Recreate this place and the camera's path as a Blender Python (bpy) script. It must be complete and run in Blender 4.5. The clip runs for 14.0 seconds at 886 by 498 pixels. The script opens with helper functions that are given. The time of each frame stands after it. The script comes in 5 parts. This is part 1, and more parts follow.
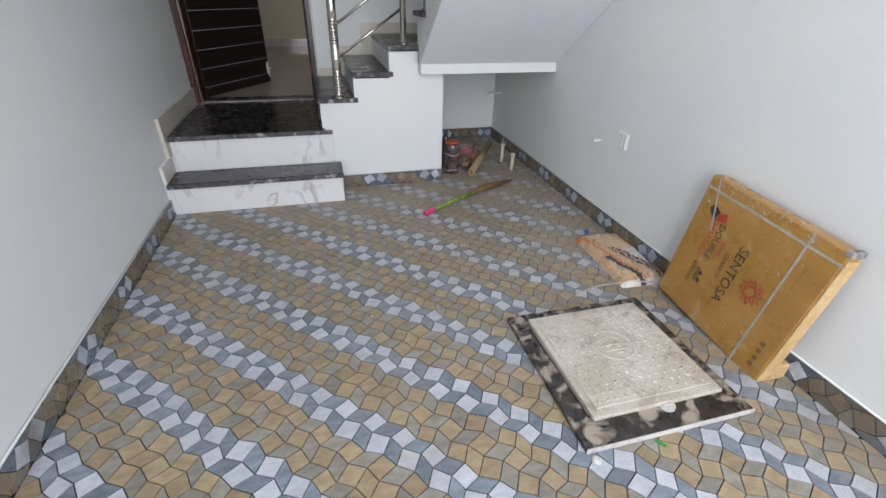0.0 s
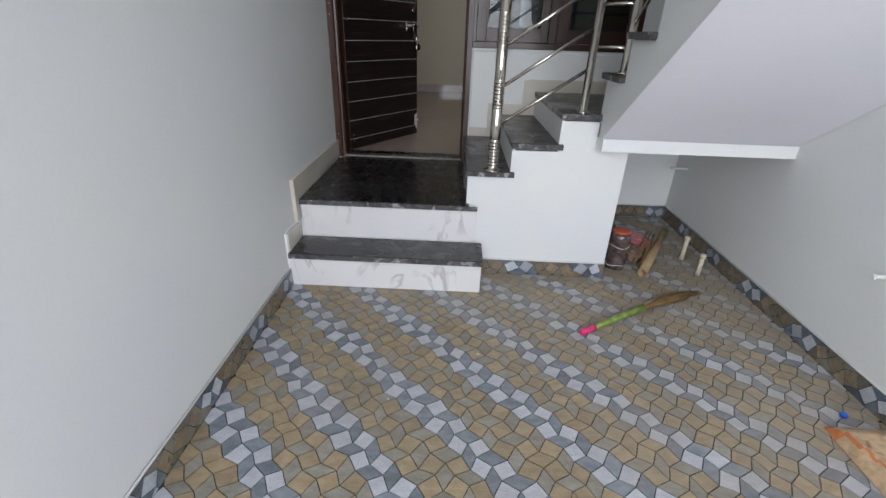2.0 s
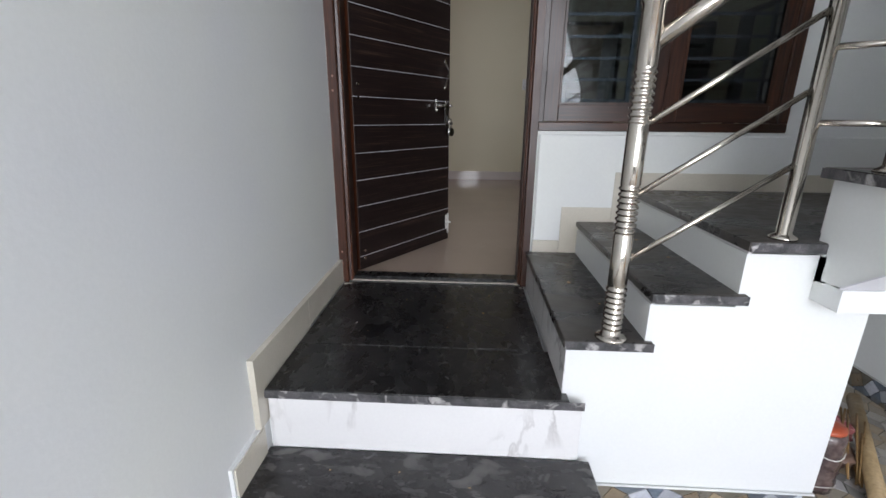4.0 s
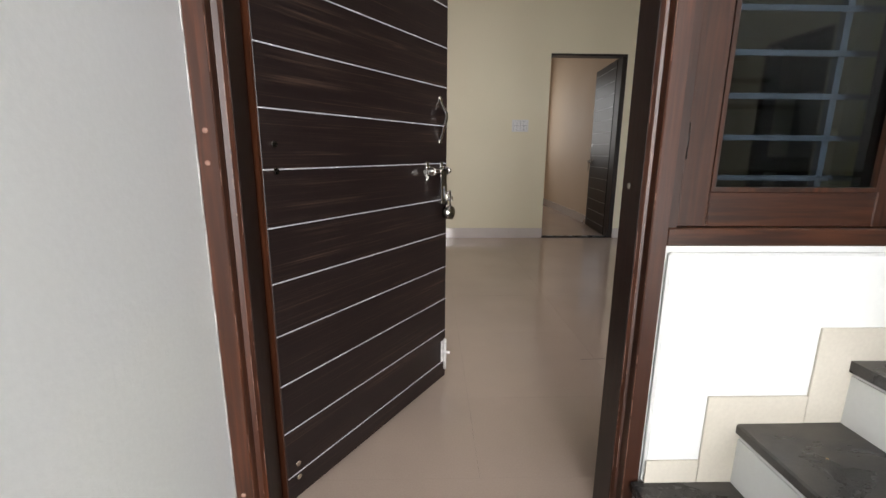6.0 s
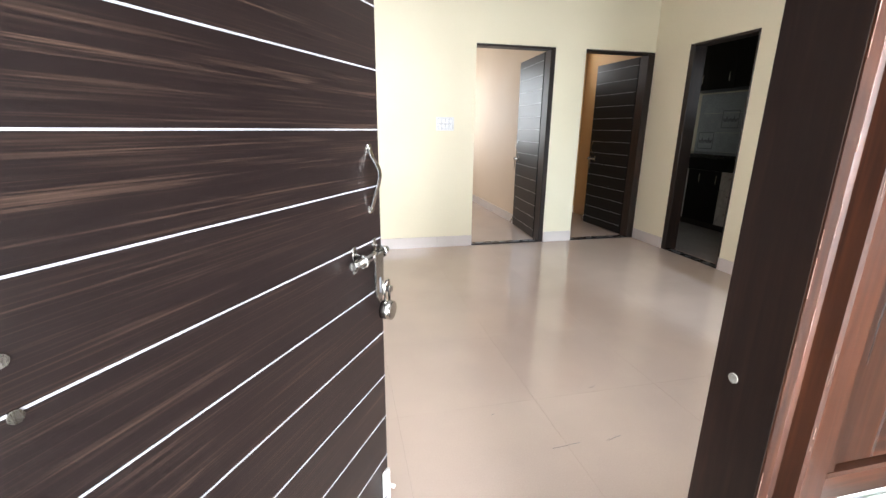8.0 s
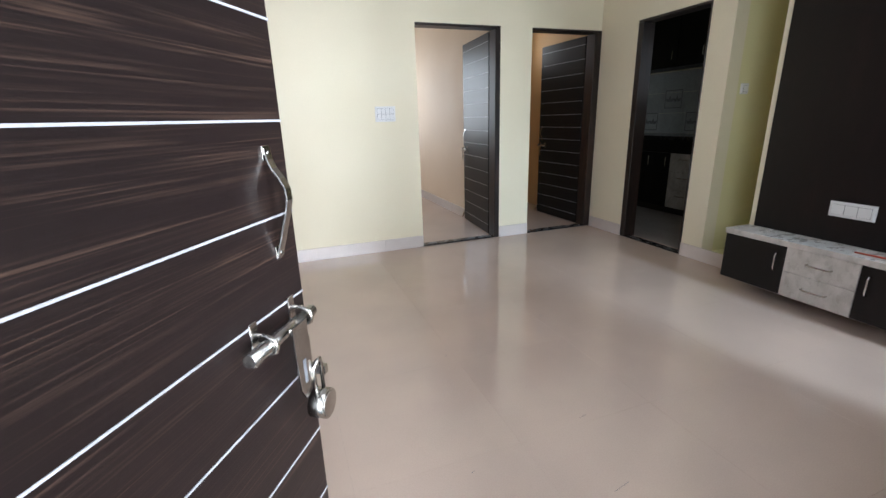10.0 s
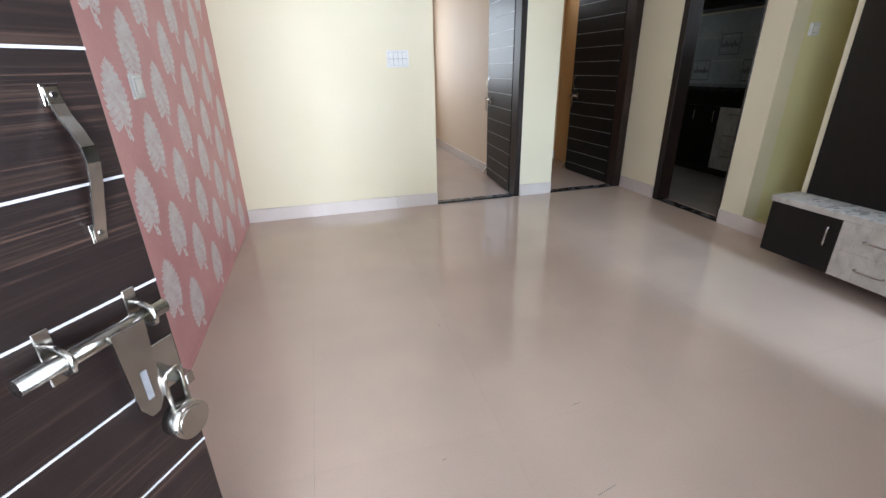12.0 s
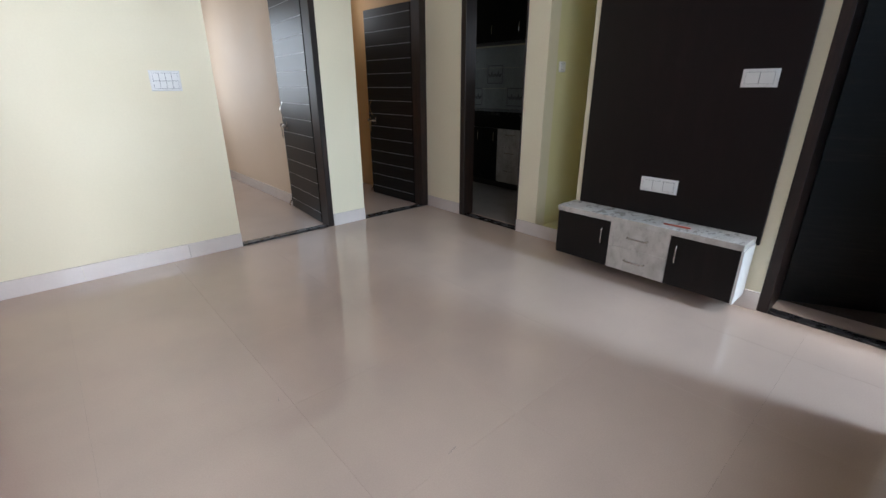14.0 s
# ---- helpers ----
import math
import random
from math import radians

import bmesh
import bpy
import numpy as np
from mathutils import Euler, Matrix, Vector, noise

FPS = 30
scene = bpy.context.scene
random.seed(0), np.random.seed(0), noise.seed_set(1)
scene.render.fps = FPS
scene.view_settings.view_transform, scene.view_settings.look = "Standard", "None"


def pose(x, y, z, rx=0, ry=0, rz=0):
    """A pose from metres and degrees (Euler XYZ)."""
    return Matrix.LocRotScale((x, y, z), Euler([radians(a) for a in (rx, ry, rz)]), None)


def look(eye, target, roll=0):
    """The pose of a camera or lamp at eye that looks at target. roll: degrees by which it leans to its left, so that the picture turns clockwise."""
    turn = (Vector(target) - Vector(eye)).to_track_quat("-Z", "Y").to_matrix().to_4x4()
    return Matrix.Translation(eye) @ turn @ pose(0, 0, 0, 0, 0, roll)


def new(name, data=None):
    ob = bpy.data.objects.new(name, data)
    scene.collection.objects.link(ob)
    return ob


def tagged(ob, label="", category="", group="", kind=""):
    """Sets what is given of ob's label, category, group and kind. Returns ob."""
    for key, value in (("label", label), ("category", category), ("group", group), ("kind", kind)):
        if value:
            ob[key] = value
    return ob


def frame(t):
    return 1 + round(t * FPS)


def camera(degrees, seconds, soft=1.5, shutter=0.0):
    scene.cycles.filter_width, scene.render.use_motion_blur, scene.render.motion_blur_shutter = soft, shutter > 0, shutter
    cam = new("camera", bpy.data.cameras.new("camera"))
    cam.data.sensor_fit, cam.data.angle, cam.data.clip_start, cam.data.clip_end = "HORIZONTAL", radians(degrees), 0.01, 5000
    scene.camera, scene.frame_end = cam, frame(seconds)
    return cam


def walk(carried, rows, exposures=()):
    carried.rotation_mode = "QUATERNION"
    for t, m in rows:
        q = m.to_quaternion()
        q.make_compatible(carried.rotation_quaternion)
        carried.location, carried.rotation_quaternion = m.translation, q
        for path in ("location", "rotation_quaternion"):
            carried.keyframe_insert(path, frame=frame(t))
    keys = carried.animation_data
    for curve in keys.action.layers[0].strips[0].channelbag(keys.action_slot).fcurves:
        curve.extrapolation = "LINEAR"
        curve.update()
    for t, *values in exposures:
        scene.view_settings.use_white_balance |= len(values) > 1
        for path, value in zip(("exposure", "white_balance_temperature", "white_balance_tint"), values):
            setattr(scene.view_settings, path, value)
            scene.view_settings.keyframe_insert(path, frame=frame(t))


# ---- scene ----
cam = camera(91.1, 14.0)
PATH = [
    (0, (0.991, -3.825, 1.203), (1.459, -2.168, 0.185), 1.5),
    (0.5, (1.03, -3.694, 1.19), (1.755, -2.229, 0.037), 5.2),
    (1, (1.1, -3.515, 1.178), (1.788, -1.999, 0.069), 5.6),
    (1.5, (1.072, -3.331, 1.214), (1.407, -1.657, 0.171), 7.8),
    (2, (0.913, -3.111, 1.253), (0.876, -1.322, 0.358), 2.0),
    (2.5, (0.824, -2.853, 1.278), (0.724, -1.02, 0.485), -0.8),
    (3, (0.768, -2.533, 1.264), (0.656, -0.656, 0.583), -0.3),
    (3.2, (0.752, -2.425, 1.258), (0.623, -0.544, 0.591), 0.3),
    (5.3, (0.555, -1.255, 1.164), (0.522, 0.7, 0.742), 0.5),
    (5.5, (0.539, -1.105, 1.179), (0.513, 0.851, 0.761), 0.5),
    (6, (0.506, -0.876, 1.354), (0.562, 1.074, 0.917), 0.4),
    (6.5, (0.496, -0.699, 1.396), (0.642, 1.246, 0.952), 0.6),
    (7, (0.506, -0.563, 1.521), (0.692, 1.365, 1.022), 1.6),
    (7.5, (0.494, -0.457, 1.565), (0.704, 1.458, 1.026), 1.8),
    (7.9, (0.475, -0.333, 1.577), (0.851, 1.553, 1.028), 0.5),
    (8, (0.476, -0.309, 1.582), (0.911, 1.569, 1.047), 0.6),
    (8.2, (0.474, -0.266, 1.586), (1.0, 1.589, 1.053), 0.4),
    (10.3, (0.576, 0.108, 1.573), (1.235, 1.902, 0.983), -1.5),
    (10.5, (0.59, 0.116, 1.582), (1.242, 1.901, 0.958), -1.1),
    (11, (0.636, 0.11, 1.575), (1.245, 1.897, 0.915), -1.2),
    (11.5, (0.709, 0.12, 1.561), (1.248, 1.908, 0.847), -1.4),
    (12, (0.787, 0.206, 1.551), (1.27, 1.988, 0.782), -1.3),
    (12.5, (0.775, 0.311, 1.550), (1.276, 2.082, 0.768), -0.5),
    (13, (0.748, 0.388, 1.559), (1.436, 2.096, 0.777), 1.2),
    (13.5, (0.743, 0.434, 1.578), (1.717, 2.013, 0.83), -0.3),
    (14, (0.772, 0.431, 1.586), (2.022, 1.826, 0.886), -0.1),
]
EXPOSURES = [(t, e, k, g) for t, e, k, g in ((0.0, -1.35, 6300, 14), (1.5, -1.35, 6300, 14), (2.5, -1.1, 6300, 14), (3.2, -1.0, 6300, 14), (5.3, 0.15, 6500, 14), (6.5, 0.5, 6900, 14), (7.5, 1.4, 6700, 13),
                                           (8.0, 2.1, 6200, 11), (10.3, 1.6, 5850, 10), (12.0, 1.75, 5800, 10), (14.0, 1.5, 5750, 10))]
walk(cam, [(t, look(eye, target, roll)) for t, eye, target, roll in PATH], EXPOSURES)

# ---- world and light ----
SUN_ELEV, SUN_ROT = radians(58), radians(200)
world = bpy.data.worlds.new("sky")
scene.world = world
world.use_nodes = True
wn = world.node_tree
sky = wn.nodes.new("ShaderNodeTexSky")
sky.sky_type, sky.sun_disc = "NISHITA", False
sky.sun_elevation, sky.sun_rotation = SUN_ELEV, SUN_ROT
sky.dust_density = 3.0
wn.nodes["Background"].inputs[1].default_value = 0.15
wn.links.new(sky.outputs[0], wn.nodes["Background"].inputs[0])

sun_data = bpy.data.lights.new("sun", "SUN")
sun_data.energy, sun_data.angle, sun_data.color = 1.2, radians(12), (1.0, 0.96, 0.9)
sun = new("sun", sun_data)
sun_dir = Vector((math.sin(SUN_ROT) * math.cos(SUN_ELEV), math.cos(SUN_ROT) * math.cos(SUN_ELEV), math.sin(SUN_ELEV)))
sun.matrix_world = look(sun_dir * 30, (0, 0, 0))


def area(name, x, y, z, rx, ry, rz, w, h, power, color):
    d = bpy.data.lights.new(name, "AREA")
    d.shape, d.size, d.size_y, d.energy, d.color = "RECTANGLE", w, h, power, color
    ob = new(name, d)
    ob.matrix_world = pose(x, y, z, rx, ry, rz)
    return ob


# daylight standing in the openings: the open side of the porch, the room windows; the last two lamps are added fill
area("porch_daylight", 1.3, -5.55, 1.75, 90, 0, 0, 2.4, 2.6, 310, (0.93, 0.97, 1.0))
window_light = area("room_window_daylight", 1.52, 0.222, 1.88, 82, 0, 0, 0.95, 1.2, 9, (0.93, 0.97, 1.0))
window_light.data.spread = radians(150)
tall = area("tall_window_daylight", 3.36, -2.5, 2.75, 62, 0, 6, 0.45, 0.9, 6.2, (0.72, 0.88, 1.0))
tall.data.spread = radians(60)
area("bedroom_window_daylight", 1.6, 6.96, 1.9, -90, 0, 0, 1.2, 1.1, 7.5, (0.97, 0.98, 0.97))
# added fill lamps: the small room and the kitchen have no window here
area("small_room_fill", 3.25, 5.26, 2.4, -90, 0, 0, 0.4, 0.4, 1.0, (1.0, 0.97, 0.92))
area("kitchen_fill", 4.4, 2.62, 2.0, 90, 0, 0, 0.6, 0.5, 0.4, (0.95, 0.98, 1.0))

# ---- plan, metres ----
WL, WR = 0.055, 2.56            # porch side walls
YB = -5.6                       # open side of the porch
LAND, STEP1 = 0.42, 0.197
FI = 0.435                      # floor of the rooms
CP, CI = 3.25, 3.15             # ceilings
XP, XK, XT, YF = 0.162, 3.593, 3.462, 3.812  # pink wall, kitchen wall, television wall, far wall

# ---- materials ----


def surf(name, a, b, scale=4.0, rough=0.6, rvar=0.1, bump=0.1, bscale=60.0, metal=0.0, coat=0.0,
         stretch=(1, 1, 1), rnd=0.0, island=False, spots=None, low=0.35, high=0.65, spec=0.5, fine=0.25, dust=0.0):
    """Two colours mixed by broad noise and grain, with relief; spots: (colour, scale, threshold) for wear."""
    m = bpy.data.materials.new(name)
    m.use_nodes = True
    nt = m.node_tree
    p = nt.nodes["Principled BSDF"]
    tc = nt.nodes.new("ShaderNodeTexCoord")
    mp = nt.nodes.new("ShaderNodeMapping")
    mp.inputs["Scale"].default_value = stretch
    where = tc.outputs["Object"]
    if rnd and not island:                   # the pattern runs on from piece to piece
        oi, add = nt.nodes.new("ShaderNodeObjectInfo"), nt.nodes.new("ShaderNodeVectorMath")
        nt.links.new(where, add.inputs[0])
        nt.links.new(oi.outputs["Location"], add.inputs[1])
        where = add.outputs[0]
    nt.links.new(where, mp.inputs[0])

    def noise_at(s, detail=5.0, distort=0.0):
        n = nt.nodes.new("ShaderNodeTexNoise")
        n.inputs["Scale"].default_value, n.inputs["Detail"].default_value = s, detail
        n.inputs["Distortion"].default_value = distort
        nt.links.new(mp.outputs[0], n.inputs["Vector"])
        return n.outputs["Fac"]

    def ramp(fac, lo, hi):
        r = nt.nodes.new("ShaderNodeMapRange")
        r.inputs[1].default_value, r.inputs[2].default_value = lo, hi
        nt.links.new(fac, r.inputs[0])
        return r.outputs[0]

    def mix(fac, c1, c2, kind="MIX"):
        x = nt.nodes.new("ShaderNodeMix")
        x.data_type, x.blend_type = "RGBA", kind
        for sock, v in ((x.inputs[0], fac), (x.inputs[6], c1), (x.inputs[7], c2)):
            if isinstance(v, (int, float)):
                sock.default_value = v
            elif isinstance(v, tuple):
                sock.default_value = (*v[:3], 1)
            else:
                nt.links.new(v, sock)
        return x.outputs[2]

    col = mix(ramp(noise_at(scale), low, high), a, b)
    grain = ramp(noise_at(bscale, 3.0), 0.2, 0.8)
    g2 = nt.nodes.new("ShaderNodeMapRange")
    g2.inputs[3].default_value, g2.inputs[4].default_value = 1 - fine, 1 + fine
    nt.links.new(grain, g2.inputs[0])
    col = mix(1.0, col, g2.outputs[0], "MULTIPLY")
    if rnd:
        src = nt.nodes.new("ShaderNodeNewGeometry") if island else nt.nodes.new("ShaderNodeObjectInfo")
        r = nt.nodes.new("ShaderNodeMapRange")
        r.inputs[3].default_value, r.inputs[4].default_value = 1 - rnd, 1 + rnd
        nt.links.new(src.outputs["Random Per Island" if island else "Random"], r.inputs[0])
        col = mix(1.0, col, r.outputs[0], "MULTIPLY")
    rough_src = noise_at(scale * 2.3, 4.0)
    rr = nt.nodes.new("ShaderNodeMapRange")
    rr.inputs[1].default_value, rr.inputs[2].default_value = 0.3, 0.7
    rr.inputs[3].default_value, rr.inputs[4].default_value = max(0.02, rough - rvar), min(1, rough + rvar)
    nt.links.new(rough_src, rr.inputs[0])
    rough_out = rr.outputs[0]
    if spots:
        sp = ramp(noise_at(spots[1], 6.0, 0.6), spots[2], spots[2] + 0.12)
        amount = nt.nodes.new("ShaderNodeMath")
        amount.operation = "MULTIPLY"
        nt.links.new(sp, amount.inputs[0])
        amount.inputs[1].default_value = spots[3] if len(spots) > 3 else 0.8
        col = mix(amount.outputs[0], col, spots[0])
        add = nt.nodes.new("ShaderNodeMath")
        add.operation, add.use_clamp = "MULTIPLY_ADD", True
        nt.links.new(amount.outputs[0], add.inputs[0])
        add.inputs[1].default_value = 0.5
        nt.links.new(rough_out, add.inputs[2])
        rough_out = add.outputs[0]
    if dust:                                 # trodden building dust, thicker towards the back of the porch
        sep, back, both = nt.nodes.new("ShaderNodeSeparateXYZ"), nt.nodes.new("ShaderNodeMapRange"), nt.nodes.new("ShaderNodeMath")
        nt.links.new(where, sep.inputs[0])
        slant = nt.nodes.new("ShaderNodeMath")
        slant.operation = "MULTIPLY_ADD"
        slant.inputs[1].default_value = 0.75
        nt.links.new(sep.outputs["X"], slant.inputs[0])
        nt.links.new(sep.outputs["Y"], slant.inputs[2])
        nt.links.new(slant.outputs[0], back.inputs[0])
        back.inputs[1].default_value, back.inputs[2].default_value, back.inputs[3].default_value, back.inputs[4].default_value = -1.9, 0.5, dust * 0.12, dust
        both.operation = "MULTIPLY"
        nt.links.new(back.outputs[0], both.inputs[0])
        nt.links.new(ramp(noise_at(1.1, 5.0), 0.30, 0.62), both.inputs[1])
        col = mix(both.outputs[0], col, (0.315, 0.275, 0.215))
    nt.links.new(col, p.inputs["Base Color"])
    nt.links.new(rough_out, p.inputs["Roughness"])
    p.inputs["Metallic"].default_value = metal
    p.inputs["Specular IOR Level"].default_value = spec
    if coat:
        p.inputs["Coat Weight"].default_value, p.inputs["Coat Roughness"].default_value = coat, 0.08
    if bump:
        bp = nt.nodes.new("ShaderNodeBump")
        bp.inputs["Strength"].default_value, bp.inputs["Distance"].default_value = bump, 0.004
        nt.links.new(grain, bp.inputs["Height"])
        nt.links.new(bp.outputs[0], p.inputs["Normal"])
    return m


def wood(name, dark, light, scale, rough, stretch, coat=0.0, lo=0.45, hi=0.72, spec=0.5):
    """Fine wavy grain: noise drawn out along the board, warped by broad noise."""
    m = bpy.data.materials.new(name)
    m.use_nodes = True
    nt = m.node_tree
    p = nt.nodes["Principled BSDF"]
    tc, mp = nt.nodes.new("ShaderNodeTexCoord"), nt.nodes.new("ShaderNodeMapping")
    mp.inputs["Scale"].default_value = stretch
    nt.links.new(tc.outputs["Object"], mp.inputs[0])
    oi = nt.nodes.new("ShaderNodeObjectInfo")
    n1, n2, n3 = (nt.nodes.new("ShaderNodeTexNoise") for _ in range(3))
    for n, s, d, w in ((n1, scale, 8.0, 0.35), (n2, scale * 0.16, 3.0, 0.2), (n3, scale * 4, 4.0, 0.0)):
        n.inputs["Scale"].default_value, n.inputs["Detail"].default_value, n.inputs["Distortion"].default_value = s, d, w
        nt.links.new(mp.outputs[0], n.inputs["Vector"])
    r1 = nt.nodes.new("ShaderNodeMapRange")
    r1.inputs[1].default_value, r1.inputs[2].default_value = lo, hi
    nt.links.new(n1.outputs["Fac"], r1.inputs[0])
    r2 = nt.nodes.new("ShaderNodeMapRange")
    r2.inputs[1].default_value, r2.inputs[2].default_value = 0.38, 0.68
    nt.links.new(n2.outputs["Fac"], r2.inputs[0])
    mul = nt.nodes.new("ShaderNodeMath")
    mul.operation = "MULTIPLY"
    nt.links.new(r1.outputs[0], mul.inputs[0])
    nt.links.new(r2.outputs[0], mul.inputs[1])
    x = nt.nodes.new("ShaderNodeMix")
    x.data_type = "RGBA"
    x.inputs[6].default_value, x.inputs[7].default_value = (*dark, 1), (*light, 1)
    nt.links.new(mul.outputs[0], x.inputs[0])
    r3 = nt.nodes.new("ShaderNodeMapRange")
    r3.inputs[3].default_value, r3.inputs[4].default_value = 0.75, 1.25
    nt.links.new(n3.outputs["Fac"], r3.inputs[0])
    x2 = nt.nodes.new("ShaderNodeMix")
    x2.data_type, x2.blend_type = "RGBA", "MULTIPLY"
    x2.inputs[0].default_value = 1.0
    nt.links.new(x.outputs[2], x2.inputs[6])
    nt.links.new(r3.outputs[0], x2.inputs[7])
    nt.links.new(x2.outputs[2], p.inputs["Base Color"])
    p.inputs["Roughness"].default_value = rough
    p.inputs["Specular IOR Level"].default_value = spec
    if coat:
        p.inputs["Coat Weight"].default_value, p.inputs["Coat Roughness"].default_value = coat, 0.12
    bp = nt.nodes.new("ShaderNodeBump")
    bp.inputs["Strength"].default_value, bp.inputs["Distance"].default_value = 0.15, 0.002
    nt.links.new(n1.outputs["Fac"], bp.inputs["Height"])
    nt.links.new(bp.outputs[0], p.inputs["Normal"])
    return m


PLASTER = surf("porch_plaster", (0.735, 0.745, 0.715), (0.70, 0.71, 0.72), 1.5, 0.62, 0.06, 0.06, 90, fine=0.02)
SOFFIT = surf("soffit_plaster", (0.74, 0.73, 0.77), (0.70, 0.70, 0.74), 1.2, 0.75, 0.05, 0.05, 90, fine=0.02)
CREAM = surf("cream_paint", (0.77, 0.71, 0.53), (0.74, 0.68, 0.50), 1.2, 0.6, 0.06, 0.05, 90, fine=0.02)
PEACH = surf("peach_paint", (0.72, 0.58, 0.43), (0.69, 0.55, 0.40), 1.2, 0.65, 0.05, 0.05, 90, fine=0.02)
ORANGE = surf("orange_paint", (0.60, 0.38, 0.17), (0.56, 0.35, 0.15), 1.2, 0.65, 0.05, 0.05, 90, fine=0.02)
PINK = surf("pink_paint", (0.63, 0.31, 0.31), (0.57, 0.27, 0.275), 2.2, 0.5, 0.08, 0.08, 70, fine=0.06)
STENCIL = surf("pale_stencil_paint", (0.76, 0.71, 0.71), (0.66, 0.56, 0.57), 26, 0.5, 0.08, 0.05, 90, fine=0.08)
WHITE = surf("ceiling_white", (0.8, 0.8, 0.79), (0.77, 0.77, 0.76), 1.2, 0.8, 0.05, 0.04, 90, fine=0.02)
GRANITE = surf("black_granite", (0.010, 0.010, 0.011), (0.024, 0.023, 0.023), 9, 0.27, 0.08, 0.02, 240, fine=0.5,
               spots=((0.17, 0.16, 0.15), 42, 0.56, 0.15), stretch=(1, 0.6, 1))
GRANITE_DUSTY = surf("dusty_granite", (0.018, 0.017, 0.0175), (0.036, 0.033, 0.032), 12, 0.26, 0.06, 0.02, 240, fine=0.5,
                     spots=((0.16, 0.135, 0.11), 5, 0.46, 0.30), stretch=(0.8, 1.3, 1))
GRANITE_SCUFFED = surf("scuffed_granite", (0.014, 0.013, 0.014), (0.034, 0.032, 0.032), 12, 0.24, 0.06, 0.02, 240, fine=0.5,
                       spots=((0.21, 0.20, 0.19), 11, 0.53, 0.42), stretch=(0.8, 1.5, 1))
GRANITE_EDGE = surf("rough_granite_edge", (0.03, 0.03, 0.032), (0.09, 0.085, 0.09), 30, 0.55, 0.1, 0.5, 160,
                    spots=((0.45, 0.43, 0.42), 26, 0.55, 0.8))
GROUT = surf("dark_grout", (0.016, 0.015, 0.014), (0.05, 0.045, 0.04), 20, 0.85, 0.05, 0.2, 200)
STONE = {
    "white": surf("white_stone", (0.43, 0.445, 0.50), (0.52, 0.53, 0.58), 18, 0.42, 0.12, 0.3, 110, fine=0.12, dust=0.65, rnd=0.10, stretch=(1, 1.8, 1), spots=((0.30, 0.245, 0.185), 1.6, 0.55, 0.35)),
    "blue": surf("blue_grey_stone", (0.14, 0.17, 0.205), (0.215, 0.25, 0.29), 22, 0.42, 0.12, 0.4, 110, fine=0.14, dust=0.65, rnd=0.2, stretch=(1, 2, 1), spots=((0.30, 0.245, 0.185), 1.6, 0.55, 0.35)),
    "tan": surf("tan_stone", (0.275, 0.205, 0.12), (0.365, 0.28, 0.175), 20, 0.42, 0.12, 0.4, 110, fine=0.14, dust=0.65, rnd=0.16, stretch=(1, 2, 1), spots=((0.30, 0.245, 0.185), 1.6, 0.55, 0.35)),
    "olive": surf("olive_grey_stone", (0.20, 0.19, 0.16), (0.28, 0.265, 0.225), 20, 0.42, 0.12, 0.4, 110, fine=0.14, dust=0.65, rnd=0.16, stretch=(1, 2, 1), spots=((0.30, 0.245, 0.185), 1.6, 0.55, 0.35)),
}
STONE_J = {k: surf(k + "_stone_joined", a, b, 20, 0.42, 0.12, 0.4, 110, fine=0.14, dust=0.65, rnd=r, island=True, stretch=(1, 1.9, 1), spots=((0.30, 0.245, 0.185), 1.6, 0.55, 0.35))
           for k, a, b, r in (("white", (0.43, 0.445, 0.50), (0.52, 0.53, 0.58), 0.10), ("blue", (0.14, 0.17, 0.205), (0.215, 0.25, 0.29), 0.2),
                              ("tan", (0.275, 0.205, 0.12), (0.365, 0.28, 0.175), 0.16), ("olive", (0.20, 0.19, 0.16), (0.28, 0.265, 0.225), 0.16))}
# skirting stones: the floor stones' colours darkened for shade and grime at the wall foot
STONE_SK_SHADED = {k: surf(k + "_shaded_skirting_stone", a, b, 20, 0.34, 0.1, 0.4, 110, rnd=0.25, island=True, fine=0.12, spots=((0.16, 0.13, 0.10), 5, 0.52, 0.5))
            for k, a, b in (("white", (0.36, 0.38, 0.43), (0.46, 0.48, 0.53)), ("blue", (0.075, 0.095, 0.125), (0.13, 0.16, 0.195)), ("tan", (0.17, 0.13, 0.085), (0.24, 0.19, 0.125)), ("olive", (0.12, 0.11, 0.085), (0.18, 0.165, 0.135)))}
VITRIFIED = surf("vitrified_tile", (0.535, 0.420, 0.345), (0.485, 0.382, 0.318), 2.0, 0.055, 0.03, 0.0, 200, rnd=0.015, fine=0.05, spec=0.85)
TILE_JOINT = surf("tile_joint", (0.40, 0.33, 0.28), (0.36, 0.30, 0.255), 12, 0.8, 0.05, 0.1, 200)
BEIGE = surf("beige_skirting_tile", (0.60, 0.56, 0.48), (0.55, 0.51, 0.43), 5, 0.18, 0.05, 0.02, 120, fine=0.05)
BASEB = surf("pale_baseboard_tile", (0.66, 0.60, 0.56), (0.62, 0.56, 0.52), 5, 0.09, 0.03, 0.0, 120, fine=0.04)
STEEL = surf("polished_steel", (0.62, 0.58, 0.52), (0.54, 0.50, 0.45), 12, 0.16, 0.05, 0.02, 300, metal=1.0, fine=0.05)
CHROME = surf("chrome", (0.56, 0.54, 0.51), (0.44, 0.42, 0.39), 20, 0.2, 0.07, 0.02, 300, metal=1.0, fine=0.05)
